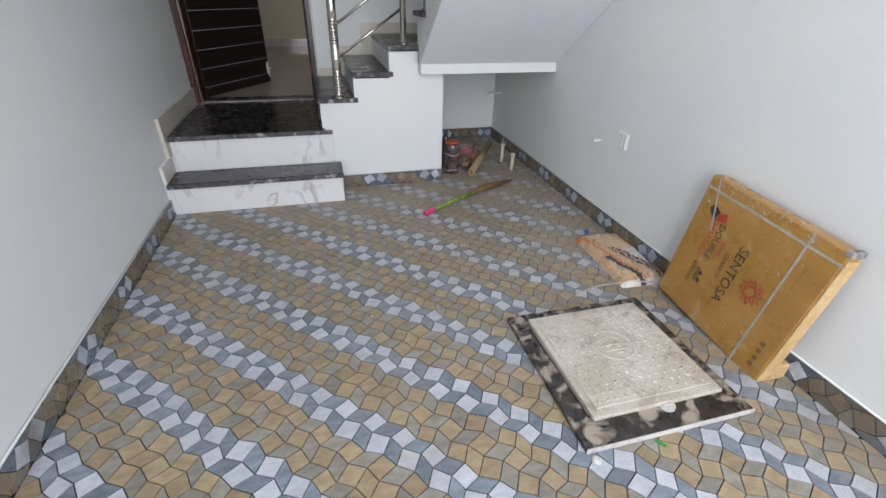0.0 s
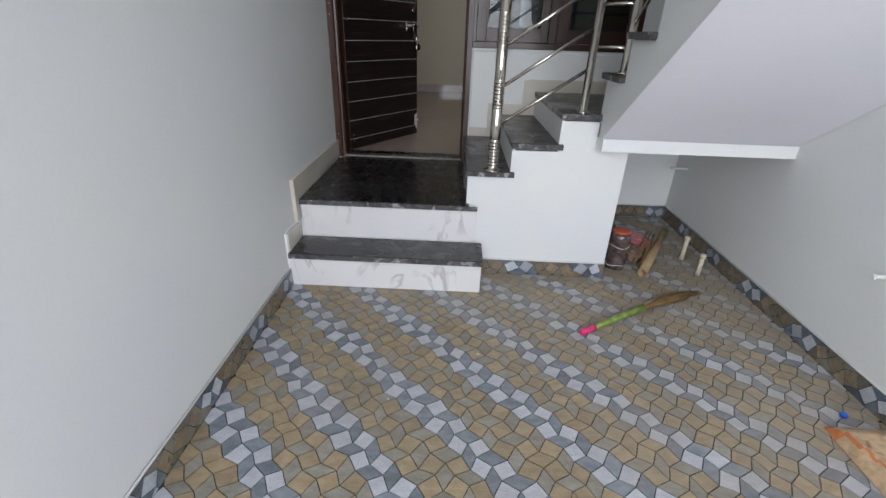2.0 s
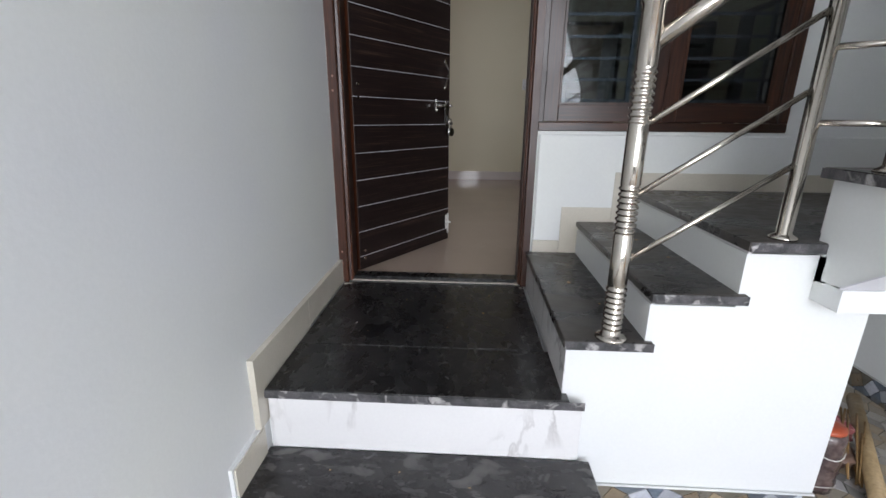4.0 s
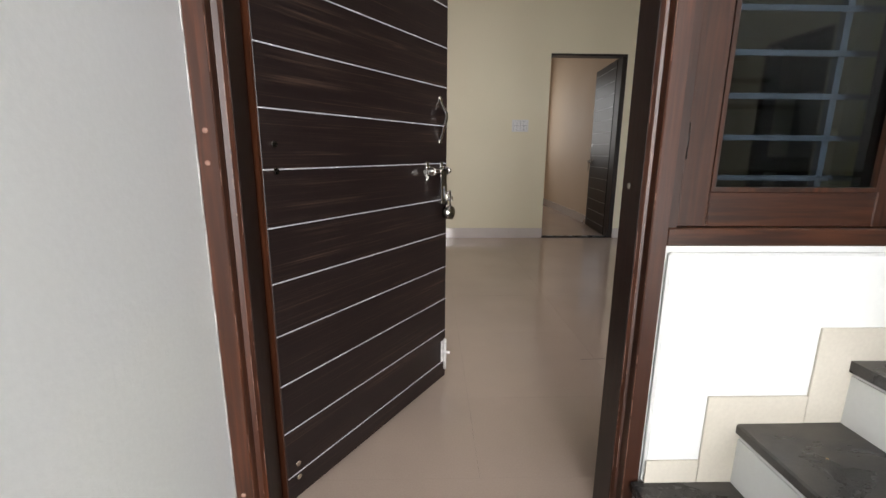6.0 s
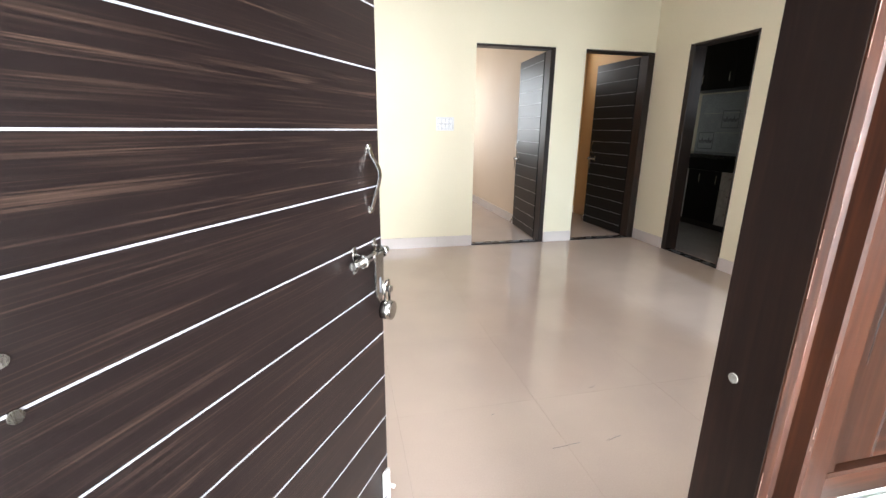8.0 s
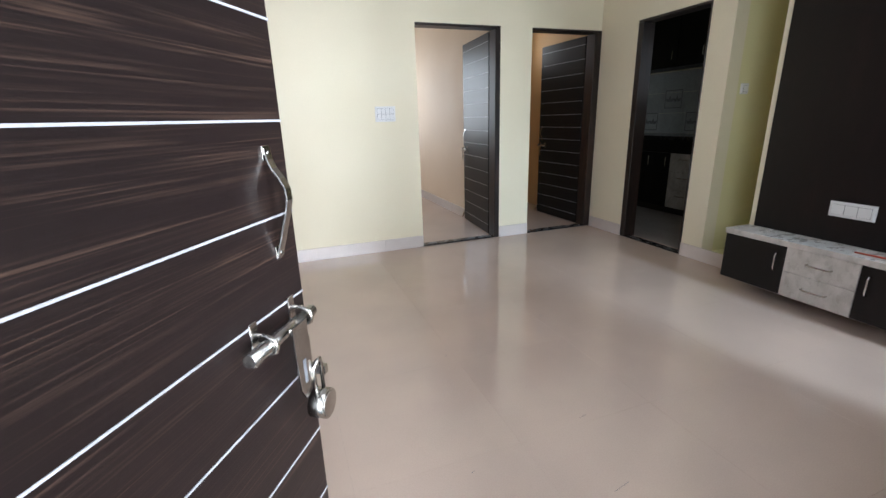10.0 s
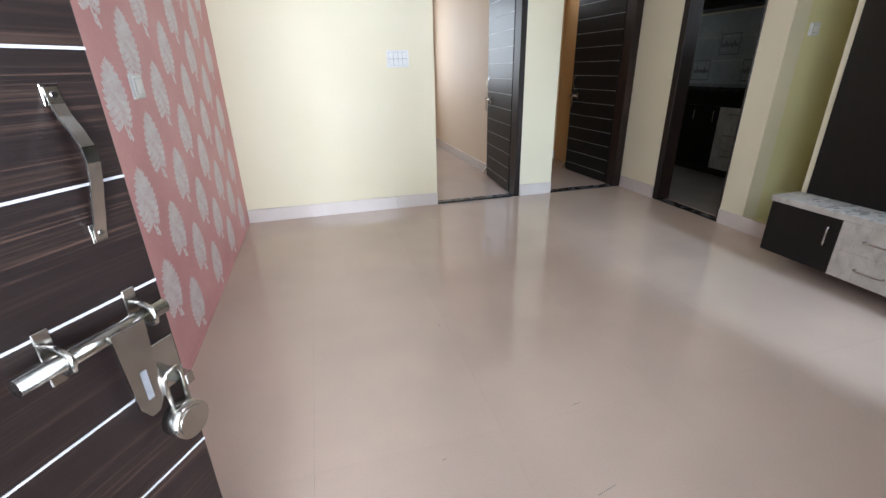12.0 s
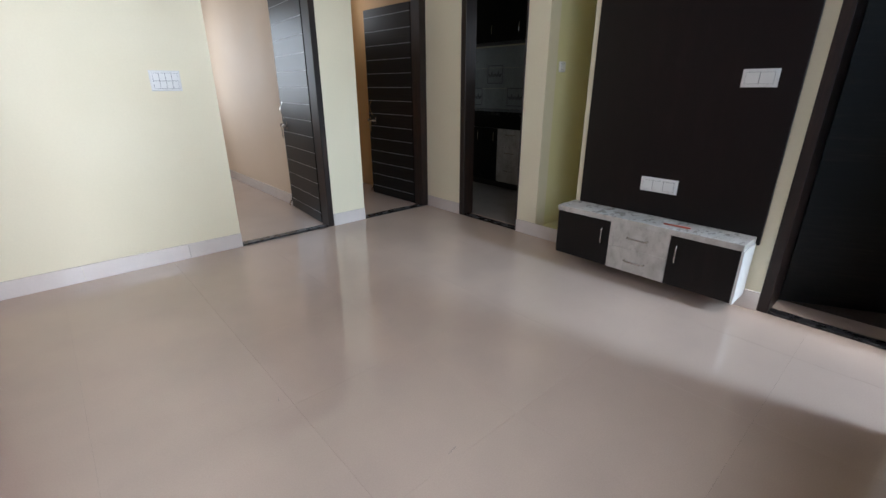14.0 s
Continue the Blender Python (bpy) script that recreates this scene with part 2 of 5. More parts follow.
LEAF = wood("dark_laminate", (0.0112, 0.0066, 0.0062), (0.115, 0.067, 0.046), 85, 0.40, (0.04, 1, 3.6), lo=0.50, hi=0.80, spec=0.36)
LEAF2 = wood("dark_interior_laminate", (0.0065, 0.0068, 0.0068), (0.022, 0.018, 0.015), 22, 0.38, (0.2, 1, 3.0), spec=0.25)
REDWOOD = wood("varnished_teak", (0.036, 0.0105, 0.004), (0.115, 0.035, 0.014), 30, 0.38, (3.0, 3.0, 0.16), coat=0.12, lo=0.38, hi=0.68)
TEAK_DARK = wood("dark_varnished_teak", (0.022, 0.0080, 0.0042), (0.105, 0.034, 0.014), 30, 0.34, (3.0, 3.0, 0.16), coat=0.12, lo=0.38, hi=0.72)
TEAK_DARK_H = wood("dark_varnished_teak_rail", (0.022, 0.0080, 0.0042), (0.105, 0.034, 0.014), 30, 0.34, (0.16, 3.0, 3.0), coat=0.12, lo=0.38, hi=0.72)
REDWOOD_H = wood("varnished_teak_rail", (0.036, 0.0105, 0.004), (0.115, 0.035, 0.014), 30, 0.38, (0.16, 3.0, 3.0), coat=0.12, lo=0.38, hi=0.68)
BLACKWOOD = wood("black_stained_frame", (0.012, 0.0075, 0.006), (0.045, 0.021, 0.015), 18, 0.42, (3, 3, 0.3))
LINING = wood("dark_lining", (0.016, 0.0085, 0.0062), (0.062, 0.028, 0.018), 22, 0.36, (3, 3, 0.2), spec=0.4)
INLAY = surf("brushed_inlay", (0.50, 0.50, 0.53), (0.43, 0.43, 0.46), 20, 0.5, 0.05, 0.0, 200, metal=0.1, fine=0.05)
PANEL = wood("wenge_panel", (0.003, 0.0026, 0.0023), (0.008, 0.0054, 0.0047), 14, 0.34, (1, 1, 0.25), spec=0.3)
MARBLE_W = surf("pale_marble_laminate", (0.52, 0.49, 0.45), (0.40, 0.37, 0.33), 9, 0.3, 0.08, 0.02, 120, stretch=(1, 1.6, 1), fine=0.08)
PLASTIC = surf("white_plastic", (0.74, 0.74, 0.72), (0.70, 0.70, 0.68), 8, 0.35, 0.05, 0.0, 100, fine=0.02)
PLASTIC_G = surf("grey_plastic_gap", (0.12, 0.12, 0.13), (0.16, 0.16, 0.17), 8, 0.5, 0.05, 0.0, 100)
CONCRETE = surf("pale_cover_concrete", (0.46, 0.41, 0.34), (0.60, 0.55, 0.48), 6, 0.55, 0.1, 0.3, 130, spots=((0.28, 0.22, 0.16), 15, 0.54, 0.5))
CARD = surf("brown_cardboard", (0.33, 0.165, 0.032), (0.40, 0.215, 0.05), 5, 0.3, 0.1, 0.15, 60, coat=0.35, fine=0.06, spots=((0.55, 0.42, 0.24), 7, 0.64, 0.5))
CARD_EDGE = surf("torn_cardboard_edge", (0.52, 0.34, 0.14), (0.60, 0.43, 0.22), 16, 0.7, 0.1, 0.5, 70)
STRAP = surf("grey_strap", (0.42, 0.39, 0.34), (0.36, 0.33, 0.29), 10, 0.4, 0.1, 0.1, 100)
STRAP_TORN = surf("torn_grey_wrap", (0.05, 0.05, 0.055), (0.40, 0.38, 0.36), 45, 0.4, 0.1, 0.6, 90)
INK_DARK = surf("dark_ink", (0.035, 0.025, 0.02), (0.06, 0.04, 0.03), 20, 0.5, 0.05, 0, 100)
INK_RED = surf("red_ink", (0.42, 0.06, 0.02), (0.36, 0.05, 0.02), 20, 0.5, 0.05, 0, 100)
BAG = surf("tan_sack", (0.44, 0.29, 0.16), (0.52, 0.38, 0.24), 10, 0.4, 0.1, 0.5, 60, spots=((0.22, 0.12, 0.06), 22, 0.58, 0.6))
BAG_O = surf("orange_print", (0.50, 0.17, 0.05), (0.44, 0.13, 0.04), 10, 0.45, 0.1, 0.3, 60)
BAG_K = surf("black_print", (0.03, 0.03, 0.03), (0.08, 0.07, 0.07), 16, 0.45, 0.1, 0.3, 60)
BAG_W = surf("white_print", (0.62, 0.60, 0.58), (0.52, 0.50, 0.47), 10, 0.45, 0.1, 0.3, 60)
GREEN = surf("green_sleeve", (0.13, 0.21, 0.03), (0.27, 0.36, 0.07), 30, 0.35, 0.1, 0.3, 90, spots=((0.45, 0.42, 0.12), 14, 0.55, 0.7))
HOTPINK = surf("pink_plastic", (0.78, 0.05, 0.20), (0.70, 0.04, 0.17), 10, 0.3, 0.05, 0.05, 90)
STRAW = surf("dry_grass_bristle", (0.19, 0.11, 0.04), (0.28, 0.165, 0.06), 20, 0.7, 0.1, 0.3, 90)
TUBE = surf("dusty_bamboo", (0.28, 0.19, 0.09), (0.36, 0.26, 0.14), 12, 0.55, 0.1, 0.3, 90)
PVC = surf("cream_pvc", (0.66, 0.60, 0.46), (0.60, 0.54, 0.40), 12, 0.35, 0.05, 0.05, 90)
JAR = surf("clear_wrapped_plastic", (0.045, 0.028, 0.027), (0.14, 0.10, 0.095), 26, 0.15, 0.08, 0.4, 70, coat=0.6)
JAR_RED = surf("red_orange_lid", (0.46, 0.10, 0.04), (0.40, 0.07, 0.03), 10, 0.35, 0.05, 0.1, 90)
PINKBAG = surf("pink_polythene", (0.52, 0.16, 0.19), (0.40, 0.13, 0.13), 18, 0.25, 0.08, 0.5, 50, coat=0.4)
BLUECAP = surf("blue_plastic", (0.02, 0.12, 0.55), (0.02, 0.10, 0.48), 10, 0.3, 0.05, 0, 90)
GRILL = surf("pale_grill_paint", (0.32, 0.35, 0.42), (0.28, 0.31, 0.37), 10, 0.4, 0.05, 0.02, 90)
BLACKGRANITE_TOP = surf("kitchen_granite", (0.012, 0.012, 0.012), (0.03, 0.03, 0.03), 30, 0.12, 0.05, 0.0, 200)
KTILE = surf("kitchen_wall_tile", (0.40, 0.42, 0.42), (0.34, 0.36, 0.36), 5, 0.2, 0.05, 0.0, 90, rnd=0.05)
ASPHALT = surf("street_asphalt", (0.05, 0.05, 0.052), (0.075, 0.073, 0.07), 2, 0.9, 0.05, 0.5, 60)
FACADE = surf("facade_plaster", (0.62, 0.57, 0.52), (0.56, 0.50, 0.46), 1.0, 0.8, 0.05, 0.1, 40)
WORN = surf("worn_varnish_edge", (0.20, 0.085, 0.055), (0.36, 0.22, 0.17), 60, 0.35, 0.1, 0.2, 160)
DUSTY = surf("mortar_smear", (0.36, 0.29, 0.2), (0.46, 0.40, 0.31), 12, 0.85, 0.05, 0.4, 80)


def riser_marble():
    m = surf("white_vein_tile", (0.74, 0.73, 0.73), (0.70, 0.69, 0.69), 2, 0.16, 0.04, 0.0, 100, fine=0.02)
    nt = m.node_tree
    p = nt.nodes["Principled BSDF"]
    old = p.inputs["Base Color"].links[0].from_socket
    tc = nt.nodes.new("ShaderNodeTexCoord")
    mp = nt.nodes.new("ShaderNodeMapping")
    mp.inputs["Rotation"].default_value = (0.3, 0.75, 0.2)
    mp.inputs["Scale"].default_value = (1.6, 1.6, 0.9)
    nt.links.new(tc.outputs["Object"], mp.inputs[0])
    n = nt.nodes.new("ShaderNodeTexNoise")
    n.inputs["Scale"].default_value, n.inputs["Detail"].default_value, n.inputs["Distortion"].default_value = 1.5, 6, 1.6
    nt.links.new(mp.outputs[0], n.inputs["Vector"])
    d = nt.nodes.new("ShaderNodeMath")
    d.operation = "SUBTRACT"
    d.inputs[1].default_value = 0.5
    nt.links.new(n.outputs["Fac"], d.inputs[0])
    a = nt.nodes.new("ShaderNodeMath")
    a.operation = "ABSOLUTE"
    nt.links.new(d.outputs[0], a.inputs[0])
    r = nt.nodes.new("ShaderNodeMapRange")
    r.inputs[1].default_value, r.inputs[2].default_value, r.inputs[3].default_value, r.inputs[4].default_value = 0.0, 0.02, 0.75, 0.0
    nt.links.new(a.outputs[0], r.inputs[0])
    n2 = nt.nodes.new("ShaderNodeTexNoise")
    n2.inputs["Scale"].default_value = 3.5
    nt.links.new(mp.outputs[0], n2.inputs["Vector"])
    r2 = nt.nodes.new("ShaderNodeMapRange")
    r2.inputs[1].default_value, r2.inputs[2].default_value = 0.46, 0.62
    nt.links.new(n2.outputs["Fac"], r2.inputs[0])
    mu = nt.nodes.new("ShaderNodeMath")
    mu.operation = "MULTIPLY"
    nt.links.new(r.outputs[0], mu.inputs[0])
    nt.links.new(r2.outputs[0], mu.inputs[1])
    x = nt.nodes.new("ShaderNodeMix")
    x.data_type = "RGBA"
    nt.links.new(mu.outputs[0], x.inputs[0])
    nt.links.new(old, x.inputs[6])
    x.inputs[7].default_value = (0.34, 0.32, 0.32, 1)
    nt.links.new(x.outputs[2], p.inputs["Base Color"])
    return m


MARBLE = riser_marble()


def glass():
    m = bpy.data.materials.new("window_glass")
    m.use_nodes = True
    p = m.node_tree.nodes["Principled BSDF"]
    p.inputs["Base Color"].default_value = (0.13, 0.16, 0.17, 1)
    p.inputs["Roughness"].default_value = 0.03
    p.inputs["Transmission Weight"].default_value = 1.0
    p.inputs["IOR"].default_value = 1.45
    return m


GLASS = glass()
TINT = surf("dark_blue_film", (0.02, 0.035, 0.045), (0.03, 0.05, 0.06), 4, 0.12, 0.03, 0.0, 90)

# ---- mesh helpers ----


def box(bm, x0, y0, z0, x1, y1, z1, bev=0.0, seg=1):
    vs = [bm.verts.new(v) for v in ((x0, y0, z0), (x1, y0, z0), (x1, y1, z0), (x0, y1, z0),
                                    (x0, y0, z1), (x1, y0, z1), (x1, y1, z1), (x0, y1, z1))]
    fs = [bm.faces.new([vs[i] for i in f]) for f in ((3, 2, 1, 0), (4, 5, 6, 7), (0, 1, 5, 4), (1, 2, 6, 5), (2, 3, 7, 6), (3, 0, 4, 7))]
    if bev:
        es = list({e for f in fs for e in f.edges})
        bmesh.ops.bevel(bm, geom=es, offset=bev, segments=seg, affect="EDGES", profile=0.5)


def rod(bm, p, q, r, n=12, r2=None, caps=True):
    p, q = Vector(p), Vector(q)
    d = (q - p).normalized()
    u = d.orthogonal().normalized()
    v = d.cross(u)
    r2 = r if r2 is None else r2
    a = [bm.verts.new(p + (u * math.cos(t) + v * math.sin(t)) * r) for t in (2 * math.pi * k / n for k in range(n))]
    b = [bm.verts.new(q + (u * math.cos(t) + v * math.sin(t)) * r2) for t in (2 * math.pi * k / n for k in range(n))]
    for k in range(n):
        f = bm.faces.new((a[k], a[(k + 1) % n], b[(k + 1) % n], b[k]))
        f.smooth = True
    if caps:
        bm.faces.new(a[::-1])
        bm.faces.new(b)


def tube(bm, pts, r, n=10):
    """A bent rod through the points."""
    pts = [Vector(p) for p in pts]
    rings = []
    u = (pts[1] - pts[0]).orthogonal().normalized()
    for i, p in enumerate(pts):
        d = (pts[min(i + 1, len(pts) - 1)] - pts[max(i - 1, 0)]).normalized()
        u = (u - d * u.dot(d)).normalized()
        v = d.cross(u)
        rr = r[i] if isinstance(r, (list, tuple)) else r
        rings.append([bm.verts.new(p + (u * math.cos(t) + v * math.sin(t)) * rr) for t in (2 * math.pi * k / n for k in range(n))])
    for a, b in zip(rings, rings[1:]):
        for k in range(n):
            f = bm.faces.new((a[k], a[(k + 1) % n], b[(k + 1) % n], b[k]))
            f.smooth = True
    bm.faces.new(rings[0][::-1])
    bm.faces.new(rings[-1])


def lathe(bm, prof, cx=0, cy=0, n=24):
    rings = []
    for r, z in prof:
        rings.append([bm.verts.new((cx + r * math.cos(2 * math.pi * k / n), cy + r * math.sin(2 * math.pi * k / n), z)) for k in range(n)])
    for a, b in zip(rings, rings[1:]):
        for k in range(n):
            f = bm.faces.new((a[k], a[(k + 1) % n], b[(k + 1) % n], b[k]))
            f.smooth = True
    bm.faces.new(rings[0][::-1])
    bm.faces.new(rings[-1])


def prism(bm, poly, axis, a, b):
    """A flat outline carried from a to b along an axis; outline in the other two axes, in order."""
    def at(p, w):
        return {"x": (w, p[0], p[1]), "y": (p[0], w, p[1]), "z": (p[0], p[1], w)}[axis]
    lo = [bm.verts.new(at(p, a)) for p in poly]
    hi = [bm.verts.new(at(p, b)) for p in poly]
    n = len(poly)
    bm.faces.new(lo[::-1])
    bm.faces.new(hi)
    for k in range(n):
        bm.faces.new((lo[k], lo[(k + 1) % n], hi[(k + 1) % n], hi[k]))


def finish(name, bm, mats):
    bmesh.ops.recalc_face_normals(bm, faces=bm.faces[:])
    me = bpy.data.meshes.new(name)
    bm.to_mesh(me)
    bm.free()
    for m in (mats if isinstance(mats, (list, tuple)) else [mats]):
        me.materials.append(m)
    return me


def thing(name, bm, mat, label="", category="", group="", kind="", m=None):
    ob = new(name, finish(name, bm, mat) if bm is not None else None)
    if m is not None:
        ob.matrix_world = m
    return tagged(ob, label, category, group, kind)


def part(name, bm, mat, parent, label="", kind=""):
    ob = new(name, finish(name, bm, mat))
    ob.parent = parent
    return tagged(ob, label, "", "", kind)


def boxes(*rows, bev=0.0):
    bm = bmesh.new()
    for r in rows:
        box(bm, *r, bev=bev)
    return bm


def structure(name, bm, mat, label=""):
    return thing(name, bm, mat, label, kind="structure")


# ---- ground, street and the building opposite ----
structure("ground", boxes((-300, -300, -0.35, 300, 300, -0.12)), ASPHALT)
structure("plot_slab", boxes((-0.3, YB - 0.4, -0.12, 2.9, 0.25, -0.006)), GROUT)


def opposite_house():
    house = thing("house", None, None, "pale plastered two-storey house across the street", "house")
    bm = boxes((-7, -18.0, -0.12, 9, -14.0, 7.0))
    part("wall", bm, FACADE, house)
    part("parapet", boxes((-7.1, -14.1, 7.0, 9.1, -13.9, 7.9)), FACADE, house)
    for zi in (0.9, 4.3):
        for xi in (-5.2, -1.6, 2.0, 5.6):
            w = part("window", boxes((xi, -14.0, zi, xi + 1.5, -13.97, zi + 1.5)), TINT, house)
            part("frame", boxes((xi - 0.08, -14.0, zi - 0.08, xi + 1.58, -13.95, zi), (xi - 0.08, -14.0, zi + 1.5, xi + 1.58, -13.95, zi + 1.58),
                                (xi + 0.71, -13.97, zi, xi + 0.79, -13.95, zi + 1.5)), PLASTIC, w)
    for xi in (-2.2, 5.0):
        b = part("balcony", boxes((xi, -13.9, 3.3, xi + 3, -13.0, 3.45)), FACADE, house)
        bm = bmesh.new()
        for k in range(13):
            rod(bm, (xi + 0.05 + k * 0.24, -13.05, 3.45), (xi + 0.05 + k * 0.24, -13.05, 4.35), 0.02, 6)
        rod(bm, (xi, -13.05, 4.38), (xi + 3, -13.05, 4.38), 0.03, 6)
        part("railing", bm, PLASTIC, b)


opposite_house()

# ---- porch shell ----
structure("wall_porch_side", boxes((WL - 0.2, YB, -0.12, WL, -0.0, CP + 0.4)), PLASTER)
structure("wall_porch_stair_side", boxes((WR, YB, -0.12, WR + 0.2, 0.12, CP + 0.4)), PLASTER)
structure("ceiling_porch", boxes((WL - 0.2, YB, CP, WR + 0.2, 0.0, CP + 0.15)), WHITE)
# front wall: pieces round the door and the window; the recess under the stair goes 12 cm deeper
DX0, DX1, DZ1 = 0.057, 0.992, 2.56
WX1, WZ0, WZ1 = 2.055, 1.166, 2.56
structure("wall_front", boxes((WL - 0.2, 0, -0.12, DX0, 0.2, CP + 0.4), (DX0, 0, DZ1, DX1, 0.2, CP + 0.4), (DX0, 0, -0.12, DX1, 0.1125, LAND - 0.03),
                              (DX1, 0, 0.72, WX1, 0.1125, WZ0 - 0.001), (1.07, 0.1125, 0.72, WX1, 0.2, WZ0 - 0.001), (DX1, 0, WZ1, WX1, 0.2, CP + 0.4), (WX1, 0, 0.72, WR, 0.2, CP + 0.4),
                              (DX1, 0.0, -0.12, 1.795, 0.1125, 0.72), (1.07, 0.1125, -0.12, 1.795, 0.2, 0.72), (1.795, 0.12, -0.12, WR + 0.2, 0.2, 0.72)), PLASTER)
structure("wall_front_inner", boxes((XP - 0.2, 0.2, -0.12, DX0, 0.215, CI), (WX1, 0.2, FI, 2.745, 0.215, CI), (3.41, 0.2, FI, XK + 0.12, 0.215, CI), (2.745, 0.2, 2.45, 3.41, 0.215, CI), (DX0, 0.2, DZ1, WX1, 0.215, CI),
                                    (1.07, 0.2, FI, WX1, 0.215, WZ0)), CREAM)
structure("wall_front_far", boxes((WR + 0.2, 0.0, -0.12, XK + 0.4, 0.2, FI), (3.41, 0.0, FI, XK + 0.4, 0.2, CI), (WR + 0.2, 0.0, 2.45, 3.41, 0.2, CI)), PLASTER)
structure("window_3", boxes((WR + 0.201, 0.0, FI + 0.001, WR + 0.231, 0.03, 2.449), (3.38, 0.0, FI + 0.001, 3.409, 0.03, 2.449), (WR + 0.232, 0.0, FI + 0.001, 3.379, 0.03, FI + 0.04), (WR + 0.232, 0.0, 2.41, 3.379, 0.03, 2.449)), BLACKWOOD)
# porch plot wall towards the street
structure("compound_wall", boxes((-0.165, -7.2, -0.12, 2.76, -7.05, 1.1)), PLASTER)

# plaster coat below the window, proud of the timber frame, with a soft arris
bm = boxes((1.0, -0.017, 0.60, WR - 0.001, -0.0005, 1.152), bev=0.006)
structure("wall_front_coat", bm, PLASTER)

# ---- entrance steps ----
steps = thing("entrance_steps", None, None, "two entrance steps, white veined risers and black granite treads", "steps")
part("core", boxes((WL, -1.095, -0.12, 1.068, -0.885, STEP1 - 0.03), (WL, -0.885, -0.12, 0.985, 0.0, LAND - 0.03)), PLASTER, steps)
part("riser", boxes((0.066, -1.112, 0.0, 1.075, -1.096, STEP1 - 0.03), bev=0.001), MARBLE, steps, "white grey-veined lower riser tile")
part("riser", boxes((0.078, -0.902, STEP1, 1.045, -0.886, LAND - 0.03), bev=0.001), MARBLE, steps, "white grey-veined upper riser tile")
part("tread", boxes((0.066, -1.128, STEP1 - 0.028, 1.082, -0.903, STEP1), bev=0.004), [GRANITE_SCUFFED], steps, "dusty black granite lower tread")
for y0, y1 in ((-0.918, -0.632), (-0.630, -0.002)):
    part("tread", boxes((0.078, y0, LAND - 0.028, 1.0 if y0 < -0.7 else 0.972, y1, LAND), bev=0.003), [GRANITE], steps, "dusty black granite landing slab")
part("nosing", boxes((0.066, -1.1305, STEP1 - 0.03, 1.084, -1.1285, STEP1 - 0.003)), GRANITE_EDGE, steps, "rough chipped granite edge")
part("nosing", boxes((0.078, -0.9205, LAND - 0.03, 1.045, -0.9185, LAND - 0.003)), GRANITE_EDGE, steps, "rough chipped granite edge")



def crumbs(name, parent, spots, mat, label, seed):
    """Flat irregular crusts lying on a surface: (x, y, z, half length, half width)."""
    rc = random.Random(seed)
    b = bmesh.new()
    for x, y, z, ra, rb in spots:
        n = 11
        rim = [(x + ra * rc.uniform(0.55, 1.15) * math.cos(q * 2 * math.pi / n), y + rb * rc.uniform(0.55, 1.15) * math.sin(q * 2 * math.pi / n)) for q in range(n)]
        low = [b.verts.new((u, v, z + 0.0003)) for u, v in rim]
        top = b.verts.new((x, y, z + 0.0003 + min(ra, rb) * 0.22))
        for q in range(n):
            b.faces.new((low[q], low[(q + 1) % n], top))
    return part(name, b, mat, parent, label, "stuff")


OCHRE = surf("ochre_mortar_dust", (0.42, 0.27, 0.12), (0.34, 0.24, 0.14), 60, 0.9, 0.05, 0.3, 200)
CEMENT = surf("grey_mortar", (0.58, 0.54, 0.48), (0.44, 0.40, 0.35), 50, 0.9, 0.05, 0.5, 160)
crumbs("mortar_smears", steps, ((0.094, -0.030, LAND, 0.020, 0.012), (0.112, -0.022, LAND, 0.015, 0.010), (0.957, -0.028, LAND, 0.010, 0.014), (0.125, 0.020, LAND, 0.008, 0.012),
                                (0.940, 0.012, LAND, 0.006, 0.011), (0.300, -0.030, LAND, 0.014, 0.004), (0.66, -0.028, LAND, 0.011, 0.004)), CEMENT, "grey mortar smeared at the door jambs", 4)
crumbs("mortar_flakes", steps, ((0.765, -0.330, LAND, 0.007, 0.009), (0.42, -0.21, LAND, 0.003, 0.006), (0.55, -0.16, LAND, 0.003, 0.005), (0.62, -0.47, LAND, 0.004, 0.003), (0.31, -0.52, LAND, 0.003, 0.003),
                                (0.80, -0.13, LAND, 0.004, 0.006), (0.50, -0.985, STEP1, 0.004, 0.003), (0.71, -1.03, STEP1, 0.005, 0.003), (0.29, -0.99, STEP1, 0.003, 0.004)), OCHRE, "small ochre mortar flakes on the granite", 5)

# stepped beige skirting on the side wall beside the steps
sk = thing("step_skirting", None, None, "stepped beige glazed skirting tiles beside the entrance steps", "skirting")
bm = bmesh.new()
prism(bm, [(-1.115, 0.0), (-1.115, 0.30), (-0.925, 0.30), (-0.925, LAND), (-0.002, LAND), (-0.002, 0.0)], "x", WL, 0.066)
part("plaster_backing", bm, PLASTER, sk)
bm = bmesh.new()
prism(bm, [(-1.108, STEP1), (-1.108, 0.292), (-0.93, 0.292), (-0.93, STEP1)], "x", 0.0665, 0.072)
part("tile", bm, BEIGE, sk)
for a, b in ((-0.955, -0.50), (-0.498, -0.003)):
    bm = boxes((WL, a, LAND - 0.12 if a < -0.9 else LAND, 0.075, b, LAND + 0.118), bev=0.001)
    part("tile", bm, BEIGE, sk)

